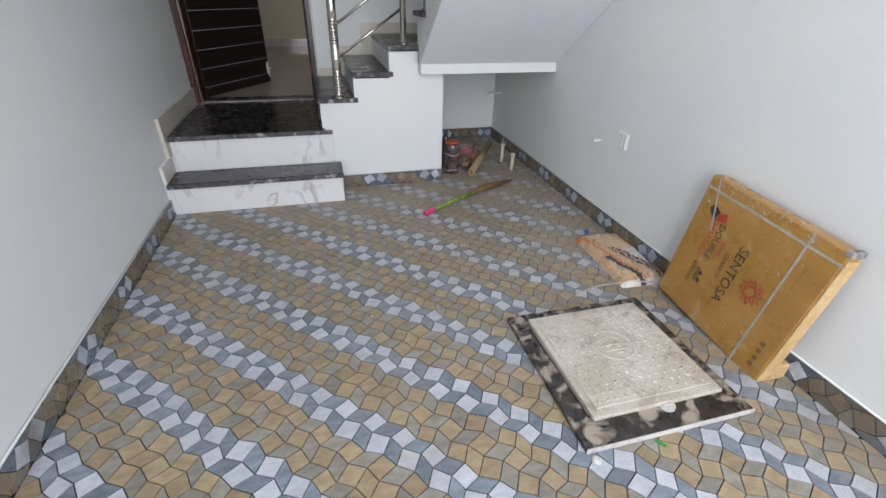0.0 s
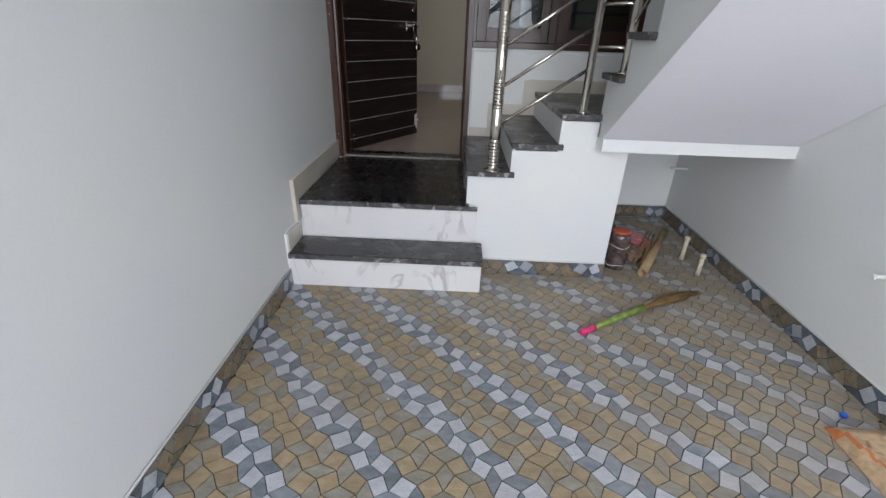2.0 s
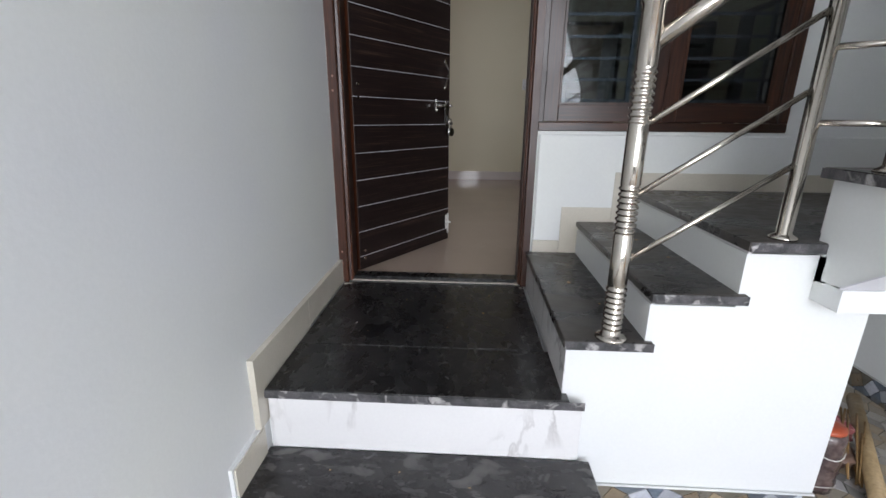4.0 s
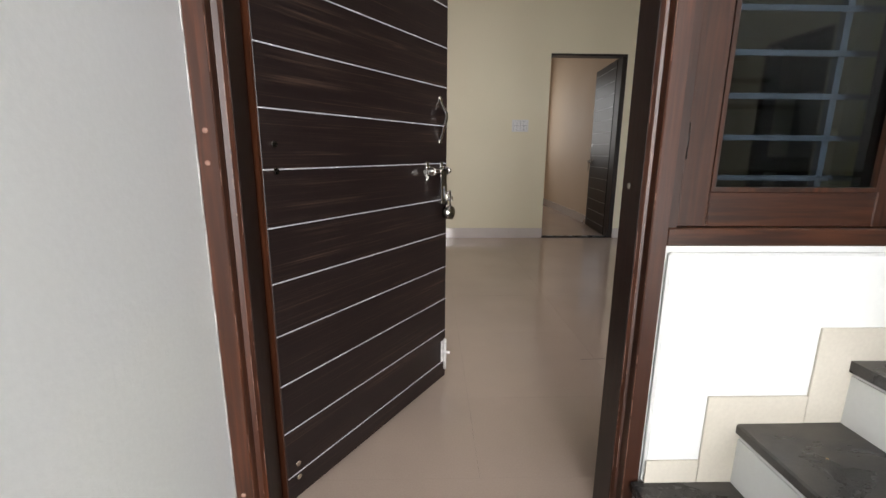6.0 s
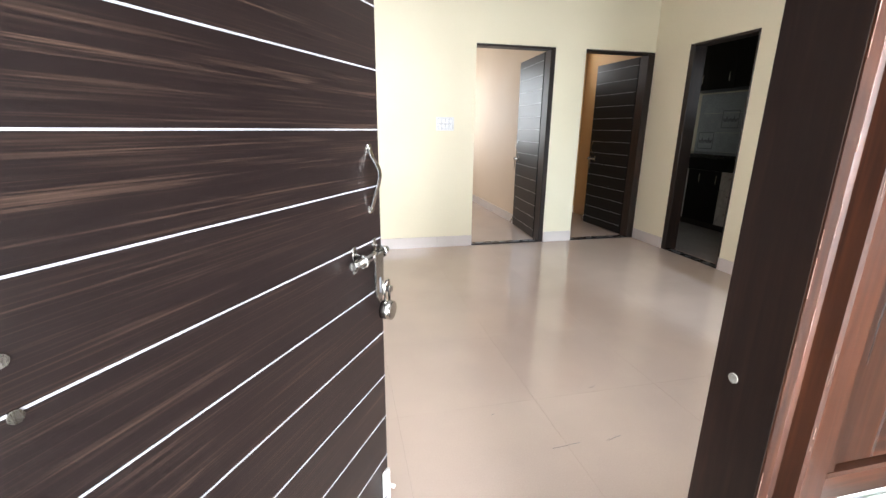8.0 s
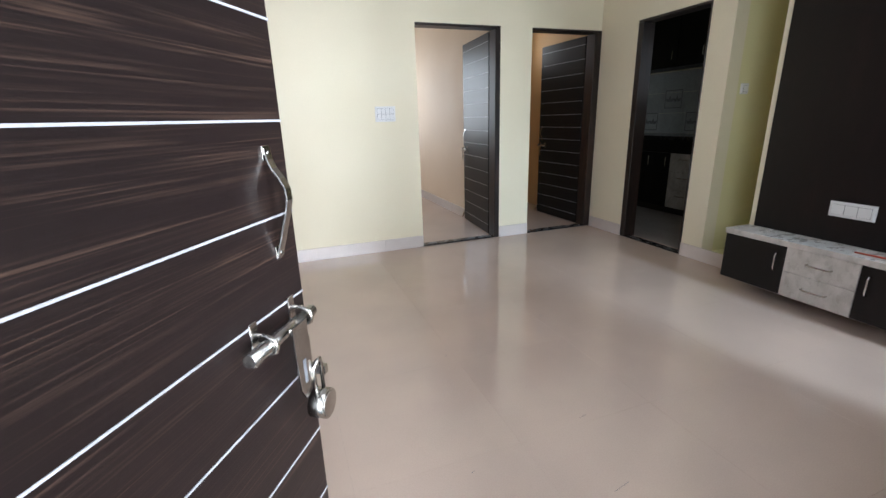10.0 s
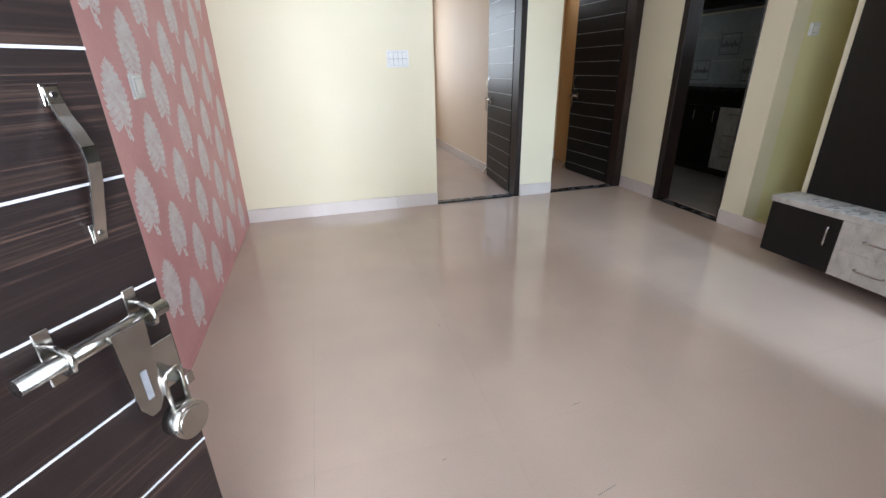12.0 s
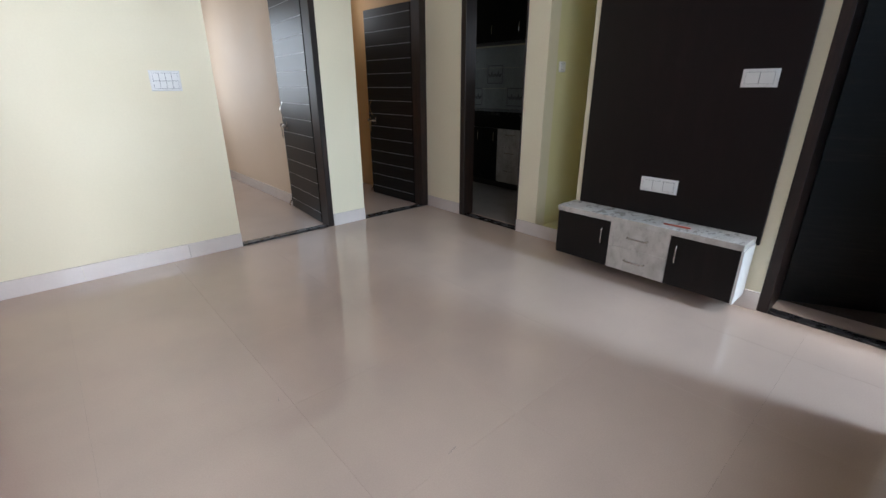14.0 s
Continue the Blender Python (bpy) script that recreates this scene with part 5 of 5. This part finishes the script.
room_frame("door_frame_1", "black stained frame of the bedroom doorway", ((D1A, YF + 0.05, FI, D1A + 0.012, YF + T, DH - 0.022), (D1B - 0.05, YF - 0.006, FI, D1B, YF + T, DH - 0.022), (D1A, YF - 0.006, DH - 0.02, D1B, YF + T, DH)),
           (D1A, YF - 0.005, FI, D1B - 0.052, YF + 0.06, FI + 0.014))
room_frame("door_frame_2", "black stained frame of the small room doorway", ((D2A, YF + 0.05, FI, D2A + 0.012, YF + T, DH - 0.022), (D2B - 0.075, YF - 0.006, FI, D2B, YF + T, DH - 0.022), (D2A, YF - 0.006, DH - 0.02, D2B, YF + T, DH)),
           (D2A, YF - 0.005, FI, D2B - 0.077, YF + 0.06, FI + 0.014))
room_frame("door_frame_3", "black stained frame of the kitchen doorway", ((XK - 0.006, KY0, FI, XK + T, KY0 + 0.015, DH - 0.022), (XK - 0.006, KY1 - 0.06, FI, XK + T, KY1, DH - 0.022), (XK - 0.006, KY0, DH - 0.02, XK + T, KY1, DH)),
           (XK - 0.005, KY0 + 0.016, FI, XK + 0.06, KY1 - 0.062, FI + 0.014))
room_frame("door_frame_4", "black stained frame beside the television wall", ((XT - 0.006, PY0 - 0.05, FI, XK + T, PY0, DH - 0.022), (XT - 0.006, 0.12, FI, XK + T, 0.17, DH - 0.022), (XT - 0.006, 0.12, DH - 0.02, XK + T, PY0, DH)),
           (XT - 0.005, 0.171, FI, XT + 0.06, PY0 - 0.051, FI + 0.014))


def room_hardware(d, w):
    x = w - 0.06
    pull_handle(d, x, 0.93, 1.06)
    aldrop(d, w - 0.05, 0.86)


def room_hardware_left(d, w):
    pull_handle(d, 0.06, 0.87, 1.0)
    aldrop(d, 0.05, 0.80, -1)
    b = bmesh.new()
    tube(b, [(0.02, -0.004, 0.10), (0.01, -0.02, 0.05), (0.005, -0.03, 0.012)], 0.008, 8)
    part("door_stopper", b, STEEL, d)


door_leaf("bedroom_door", "dark laminate bedroom door standing wide open, thin silver strips", 0.755, 1.865, LEAF2, 0.1308, 0.09,
          pose(D1B - 0.052, YF + T + 0.01, FI + 0.008, 0, 0, 85) @ pose(0.755, 0.0, 0, 0, 0, 180), room_hardware_left)
door_leaf("small_room_door", "dark laminate door standing open, thin silver strips", 0.73, 1.865, LEAF2, 0.1308, 0.09,
          pose(D2B - 0.077, YF + T + 0.01, FI + 0.008, 0, 0, 92) @ pose(0.73, 0.0, 0, 0, 0, 180), room_hardware_left)
door_leaf("back_room_door", "dark brown laminate door standing ajar beside the television wall", 0.66, 1.865, LEAF2, 3.0, 2.9,
          pose(XK + 0.09, PY0 - 0.055, FI + 0.008, 0, 0, -62), None)

switch_plate("room_switchboard", "white eight-module switchboard on the cream wall", pose(1.351, YF, 1.562), 0.172, 0.122, 4, 2)
switch_plate("pink_wall_switch", "small white switch plate on the pink wall", pose(XP, 2.086, 1.468, 0, 0, 90), 0.104, 0.088, 2)
SCUFFS = ((1.036, 1.163, 20, 0.015), (1.553, 1.258, 10, 0.04), (1.22, 1.9, 60, 0.02), (1.25, 0.93, 5, 0.12), (1.45, 0.93, 12, 0.07), (1.9, 2.1, 70, 0.03))
switch_plate("alcove_switch", "small switch plate on the alcove side", pose(3.74, NY1, 1.685), 0.075, 0.075, 1)

bm = bmesh.new()
for x, y, ang, ln in SCUFFS:
    c, s = math.cos(radians(ang)), math.sin(radians(ang))
    rod(bm, (x - c * ln / 2, y - s * ln / 2, FI + 0.0002), (x + c * ln / 2, y + s * ln / 2, FI + 0.0002), 0.0007, 5)
thing("floor_scuffs", bm, PLASTIC_G, "thin dark scuffs on the glossy room floor", "scuffs", kind="stuff")

# ---- television wall ----
PXF = XT - 0.025
panel = thing("television_backboard", None, None, "tall dark wenge laminate board behind the television place", "backboard")
part("board", boxes((PXF, 0.92, 0.80, XT - 0.0005, 1.985, 2.70), bev=0.002), PANEL, panel)
part("groove", boxes((PXF - 0.0008, 0.921, 2.46, PXF - 0.0002, 1.984, 2.466)), PLASTIC_G, panel)
switch_plate("panel_socket", "white socket plate on the dark television panel", pose(PXF, 1.585, 0.990, 0, 0, -90), 0.215, 0.085, 3, 1, "socket")
switch_plate("panel_socket", "white socket plate high on the dark television panel", pose(PXF, 1.168, 1.580, 0, 0, -90), 0.155, 0.085, 2, 1, "socket")
UX, UZ0, UZ1, UY0, UY1 = 3.242, 0.520, 0.846, 0.945, 2.018
unit = thing("television_unit", None, None, "floating television cabinet with pale marble top and dark doors", "cabinet")
part("top", boxes((UX - 0.008, UY0 - 0.008, UZ1 - 0.034, PXF - 0.001, UY1 + 0.004, UZ1), bev=0.002), MARBLE_W, unit)
part("body", boxes((UX + 0.018, UY0, UZ0, PXF - 0.001, UY1, UZ1 - 0.0345)), PANEL, unit)
part("end_panel", boxes((UX, UY0 - 0.012, UZ0 - 0.004, PXF - 0.001, UY0 - 0.0005, UZ1 - 0.035)), PLASTIC, unit, "white raw end panel")
YA, YBm = 1.289, 1.645


def front(y0, y1, mat, label, z0=UZ0, z1=UZ1 - 0.036, name="door"):
    return part(name, boxes((UX, y0 + 0.0015, z0, UX + 0.0175, y1 - 0.0015, z1), bev=0.001), mat, unit, label)


def bar_handle(parent, axis, x, y, z, length):
    b = bmesh.new()
    e = length / 2
    d = Vector((0, 1, 0)) if axis == "y" else Vector((0, 0, 1))
    c = Vector((x, y, z))
    tube(b, [c - d * e, c - d * e + Vector((-0.014, 0, 0)), c - d * e * 0.7 + Vector((-0.02, 0, 0)), c + d * e * 0.7 + Vector((-0.02, 0, 0)), c + d * e + Vector((-0.014, 0, 0)), c + d * e], 0.0045, 8)
    part("handle", b, CHROME, parent)


da = front(YBm, UY1, PANEL, "dark cabinet door")
bar_handle(da, "z", UX, YBm + 0.045, 0.71, 0.10)
db = front(UY0, YA, PANEL, "dark cabinet door")
bar_handle(db, "z", UX, YA - 0.045, 0.71, 0.10)
zm = (UZ0 + UZ1 - 0.036) / 2
for a, b in ((UZ0, zm - 0.001), (zm + 0.001, UZ1 - 0.036)):
    dr = front(YA, YBm, MARBLE_W, "pale marble-look drawer", a, b, "drawer")
    bar_handle(dr, "y", UX, (YA + YBm) / 2, (a + b) / 2, 0.12)

# ---- kitchen ----


def base_cabinet(y0, y1, mat, fronts, label):
    """fronts: 'doors' or 'drawers'; a dark recess runs under the worktop edge."""
    cab = thing("kitchen_base_cabinet", None, None, label, "cabinet", "kitchen base cabinets")
    part("body", boxes((4.738, y0, FI + 0.08, 5.295, y1, 1.275)), PANEL, cab)
    part("plinth", boxes((4.79, y0, FI, 5.29, y1, FI + 0.079)), BLACKWOOD, cab)
    zb, zt, x = FI + 0.082, 1.13, 4.72
    if fronts == "drawers":
        for k in range(3):
            a = zb + (zt - zb) * k / 3
            dr = part("drawer", boxes((x, y0 + 0.002, a + 0.0015, x + 0.017, y1 - 0.002, a + (zt - zb) / 3 - 0.0015), bev=0.001), mat, cab)
            bar_handle(dr, "y", x, (y0 + y1) / 2, a + (zt - zb) / 6 + 0.04, 0.12)
    else:
        n = max(1, round((y1 - y0) / 0.3))
        w = (y1 - y0) / n
        for k in range(n):
            d = part("door", boxes((x, y0 + k * w + 0.0015, zb, x + 0.017, y0 + (k + 1) * w - 0.0015, zt), bev=0.001), mat, cab)
            bar_handle(d, "z", x, y0 + k * w + 0.045, 1.03, 0.11)
    return cab


base_cabinet(2.57, 3.10, MARBLE_W, "doors", "kitchen base cabinet with pale marble-look doors under black granite")
base_cabinet(3.102, 3.498, PANEL, "doors", "kitchen base cabinet with a dark door under black granite")
base_cabinet(3.50, 3.885, MARBLE_W, "drawers", "kitchen base cabinet with three pale marble-look drawers")
base_cabinet(3.887, 4.385, PANEL, "doors", "kitchen base cabinet with two dark doors and steel handles")
base_cabinet(4.387, 4.98, MARBLE_W, "doors", "kitchen base cabinet with pale marble-look doors under black granite")
thing("kitchen_worktop", boxes((4.69, 2.565, 1.276, 5.295, 4.98, 1.318), bev=0.003), BLACKGRANITE_TOP, "black granite kitchen worktop", "worktop")
for k in range(3):
    y0 = 2.57 + k * 0.80
    cab = thing("kitchen_wall_cabinet", None, None, "dark kitchen wall cabinet with black doors", "cabinet", "kitchen wall cabinets")
    part("body", boxes((4.968, y0, 2.07, 5.295, y0 + 0.795, 2.72)), PANEL, cab)
    for j in range(2):
        yy = y0 + 0.003 + j * 0.3975
        dk = part("door", boxes((4.95, yy, 2.072, 4.967, yy + 0.393, 2.718), bev=0.001), PANEL, cab)
        bar_handle(dk, "z", 4.95, yy + 0.05, 2.2, 0.1)
bs = thing("kitchen_backsplash", None, None, "pale grey backsplash tiles with framed leaf motifs", "backsplash", kind="structure")
for i in range(7):
    for j in range(3):
        part("tile", boxes((5.293, 2.57 + i * 0.345, 1.319 + j * 0.245, 5.299, 2.57 + i * 0.345 + 0.342, 1.319 + j * 0.245 + 0.242)), KTILE, bs)
bm = bmesh.new()
for i, j in ((1, 1), (2, 0), (3, 1), (4, 0), (5, 1), (6, 0)):
    cy, cz = 2.57 + i * 0.345 + 0.171, 1.36 + j * 0.27
    for a, b, c, d in ((-0.13, -0.01, 0.13, 0.0), (-0.13, 0.20, 0.13, 0.21), (-0.13, 0.0, -0.12, 0.20), (0.12, 0.0, 0.13, 0.20)):
        box(bm, 5.2915, cy + a, cz + b, 5.2928, cy + c, cz + d)
    for oy in (-0.055, 0.055):
        for a in (-50, 0, 50):
            c, s = math.cos(radians(a + 90)), math.sin(radians(a + 90))
            pts = [(cy + oy + c * r - s * o, cz + 0.06 + s * r + c * o) for r, o in ((0.01, 0.0), (0.04, 0.018), (0.085, 0.0), (0.04, -0.018))]
            prism(bm, pts, "x", 5.2915, 5.2928)
part("leaf_motif", bm, PLASTIC_G, bs, "framed dark leaf motif", kind="stuff")

bm = bmesh.new()
tube(bm, [(3.31, 1.22, UZ1 + 0.005), (3.30, 1.36, UZ1 + 0.005)], 0.0045, 8)
thing("pen", bm, INK_RED, "thin reddish pen lying on the marble cabinet top", "pen")

# ---- interior floor tiles ----
TS = 0.605
rf = thing("floor_room", None, None, "glossy pinkish-cream vitrified floor tiles", "floor", kind="structure")
jx, jy = 0.648, 1.225
tile_cache = {}
i0, j0 = -1, -2
for i in range(-1, 6):
    for j in range(-2, 6):
        xa, xb = max(XP, jx + i * TS), min(XK, jx + (i + 1) * TS)
        ya, yb = max(0.2, jy + j * TS), min(YF, jy + (j + 1) * TS)
        if xb - xa < 0.02 or yb - ya < 0.02:
            continue
        key = (round(xb - xa, 3), round(yb - ya, 3))
        if key not in tile_cache:
            g = 0.00025
            tile_cache[key] = finish("floor_tile", boxes((g, g, -0.004, key[0] - g, key[1] - g, 0.0)), VITRIFIED)
        ob = new("floor_tile", tile_cache[key])
        ob.parent = rf
        ob.location = (xa, ya, FI)

# ---- pink wall motifs ----


def motif_mesh():
    """A paisley-like tree: a pointed oval of small lobes, with a curled foot."""
    b = bmesh.new()
    rr = random.Random(11)

    def lobe(cy, cz, ang, ln, wd):
        c, s = math.cos(ang), math.sin(ang)
        pts = []
        for k in range(8):
            t = 2 * math.pi * k / 8
            a, o = ln * math.cos(t), wd * math.sin(t) * (1 - 0.35 * math.cos(t))
            pts.append((cy + c * a - s * o, cz + s * a + c * o))
        vs = [b.verts.new((0.0, p[0], p[1])) for p in pts]
        b.faces.new(vs)
    for row in range(9):
        t = row / 8
        half = 0.080 * math.sin(math.pi * (0.20 + 0.72 * t)) ** 0.6
        zc = -0.085 + 0.175 * t
        n = max(2, round(half / 0.0135))
        for k in range(-n, n + 1):
            f = k / n
            lobe(f * half * 0.92, zc + 0.022 * (1 - abs(f)) - 0.006, math.pi / 2 - f * 1.0, 0.0138 + 0.003 * rr.random(), 0.0070)
    for y, z, a, l in ((0.008, -0.10, 1.9, 0.018), (0.024, -0.108, 0.8, 0.014), (0.03, -0.122, 1.6, 0.012), (0.014, -0.125, 2.4, 0.014), (0.036, -0.135, 1.1, 0.009)):
        lobe(y, z, a, l, 0.006)
    return finish("damask_motif", b, STENCIL)


mot = motif_mesh()
COL, ROWH = 0.2295, 0.350
k = 0
y = 1.712 - 6 * COL
while y < YF - 0.05:
    z = 0.785 if (k % 2) else 0.603
    while z < CI - 0.1:
        if y > 0.26 and z > 0.52:
            ob = new("damask_motif", mot)
            ob.parent = bpy.data.objects["wall_pink"]
            ob.location = (XP + 0.0006, y, z)
            ob.scale = (1, 1.12, 1.03)
        z += ROWH
    y += COL
    k += 1

# ---- mosaic floor and skirtings ----
CELL = 0.0793
rs = random.Random(7)
jit = {}


def node(i, j):
    """Corner (i, j) of the mosaic, in d = x - y and s = x + y, wavy and alternately turned."""
    if (i, j) not in jit:
        a = 0.0105
        jit[(i, j)] = (a * (-1) ** j + rs.uniform(-0.006, 0.006), -a * (-1) ** i + rs.uniform(-0.006, 0.006) + 0.009 * math.sin(i * 0.62 + j * 0.9))
    jd, js = jit[(i, j)]
    return 3.17 + (i + 0.0) * CELL + jd, -1.961 + j * CELL + js


def clip(poly, axis, value, keep_above):
    out = []
    for p, q in zip(poly, poly[1:] + poly[:1]):
        ip, iq = (p[axis] > value) == keep_above, (q[axis] > value) == keep_above
        if ip:
            out.append(p)
        if ip != iq:
            t = (value - p[axis]) / (q[axis] - p[axis])
            out.append((p[0] + (q[0] - p[0]) * t, p[1] + (q[1] - p[1]) * t))
    return out


def cells(x0, x1, y0, y1):
    """The mosaic pieces inside a rectangle: (colour, outline in x, y)."""
    i_lo, i_hi = int((x0 - y1 - 3.17) / CELL) - 2, int((x1 - y0 - 3.17) / CELL) + 2
    j_lo, j_hi = int((x0 + y0 + 1.961) / CELL) - 2, int((x1 + y1 + 1.961) / CELL) + 2
    for i in range(i_lo, i_hi):
        for j in range(j_lo, j_hi):
            quad = [node(i, j), node(i + 1, j), node(i + 1, j + 1), node(i, j + 1)]
            poly = [((d + s) / 2, (s - d) / 2) for d, s in quad]
            cx, cy = sum(p[0] for p in poly) / 4, sum(p[1] for p in poly) / 4
            shr = 0.0014
            poly = [(cx + (px - cx) * (1 - shr / 0.027), cy + (py - cy) * (1 - shr / 0.027)) for px, py in poly]
            if not (x0 - 0.05 < cx < x1 + 0.05 and y0 - 0.05 < cy < y1 + 0.05):
                continue
            for ax, v, up in ((0, x0, True), (0, x1, False), (1, y0, True), (1, y1, False)):
                if poly:
                    poly = clip(poly, ax, v, up)
            if len(poly) < 3:
                continue
            area2 = abs(sum(p[0] * q[1] - q[0] * p[1] for p, q in zip(poly, poly[1:] + poly[:1])))
            if area2 < 0.0003:
                continue
            even = (i + j) % 2 == 0
            band = j % 5 in (0, 1)
            kind = ("white" if even else "blue") if band else ("tan" if even or rs.random() < 0.12 else "olive")
            yield kind, poly


def solid(poly, place, h):
    """Vertices and faces of a low prism with a slightly drawn-in top."""
    n = len(poly)
    cx, cy = sum(p[0] for p in poly) / n, sum(p[1] for p in poly) / n
    vs = [place(p[0], p[1], 0.0) for p in poly] + [place(cx + (p[0] - cx) * 0.985, cy + (p[1] - cy) * 0.985, h) for p in poly]
    fs = [tuple(range(n, 2 * n))] + [(k, (k + 1) % n, n + (k + 1) % n, n + k) for k in range(n)]
    return vs, fs


ORDER = ("white", "blue", "tan", "olive")


def mosaic_joined(name, parent, polys, place, h, mats):
    verts, faces, idx = [], [], []
    for kind, poly in polys:
        vs, fs = solid(poly, place, h)
        faces += [tuple(v + len(verts) for v in f) for f in fs]
        idx += [ORDER.index(kind)] * len(fs)
        verts += vs
    me = bpy.data.meshes.new(name)
    me.from_pydata(verts, [], faces)
    for k in ORDER:
        me.materials.append(mats[k])
    me.polygons.foreach_set("material_index", idx)
    me.update()
    ob = new(name, me)
    ob.parent = parent
    return tagged(ob, kind="stuff")


mf = thing("floor_porch", None, None, "mosaic paving in tan, grey, white and blue-grey stone bands", "floor", kind="structure")
rest, near = [], []
for kind, poly in cells(WL + 0.014, WR - 0.012, -4.3, 0.105):
    cx, cy = sum(p[0] for p in poly) / len(poly), sum(p[1] for p in poly) / len(poly)
    if (cy > -1.05 and cx < 1.03) or (cy > -0.82 and cx < 1.75):
        continue
    if 1.71 < cx < 2.23 and -3.09 < cy < -2.57:
        continue
    if 0.35 < cx < 1.45 and -3.15 < cy < -2.35 and len(near) < 295:
        near.append((kind, poly))
    else:
        rest.append((kind, poly))
mosaic_joined("mosaic_stones", mf, rest, lambda x, y, h: (x, y, h - 0.004), 0.004, STONE_J)
for kind, poly in near:
    n = len(poly)
    cx, cy = sum(p[0] for p in poly) / n, sum(p[1] for p in poly) / n
    vs, fs = solid([(p[0] - cx, p[1] - cy) for p in poly], lambda x, y, h: (x, y, h), 0.004)
    me = bpy.data.meshes.new("stone")
    me.from_pydata(vs, [], fs)
    me.materials.append(STONE[kind])
    ob = new("stone", me)
    ob.parent = mf
    ob.location = (cx, cy, -0.004)


def skirting(name, a, b, h, place, back):
    s = thing(name, None, None, "mosaic stone skirting in blue-grey, white and tan", "skirting", kind="structure")
    part("bedding", back, GROUT, s)
    off = rs.random() * 2
    polys = [(k, [(x - off, y) for x, y in p]) for k, p in cells(a + off, b + off, 0.0, h)]
    mosaic_joined("stones", s, polys, place, 0.003, STONE_SK_SHADED)
    lip = bmesh.new()
    p, q = Vector(place(a, h + 0.002, -0.003)), Vector(place(b, h + 0.002, -0.003))
    rod(lip, p, q, 0.0045, 6)
    part("plaster_lip", lip, PLASTER, s, "uneven plaster lip above the stones")


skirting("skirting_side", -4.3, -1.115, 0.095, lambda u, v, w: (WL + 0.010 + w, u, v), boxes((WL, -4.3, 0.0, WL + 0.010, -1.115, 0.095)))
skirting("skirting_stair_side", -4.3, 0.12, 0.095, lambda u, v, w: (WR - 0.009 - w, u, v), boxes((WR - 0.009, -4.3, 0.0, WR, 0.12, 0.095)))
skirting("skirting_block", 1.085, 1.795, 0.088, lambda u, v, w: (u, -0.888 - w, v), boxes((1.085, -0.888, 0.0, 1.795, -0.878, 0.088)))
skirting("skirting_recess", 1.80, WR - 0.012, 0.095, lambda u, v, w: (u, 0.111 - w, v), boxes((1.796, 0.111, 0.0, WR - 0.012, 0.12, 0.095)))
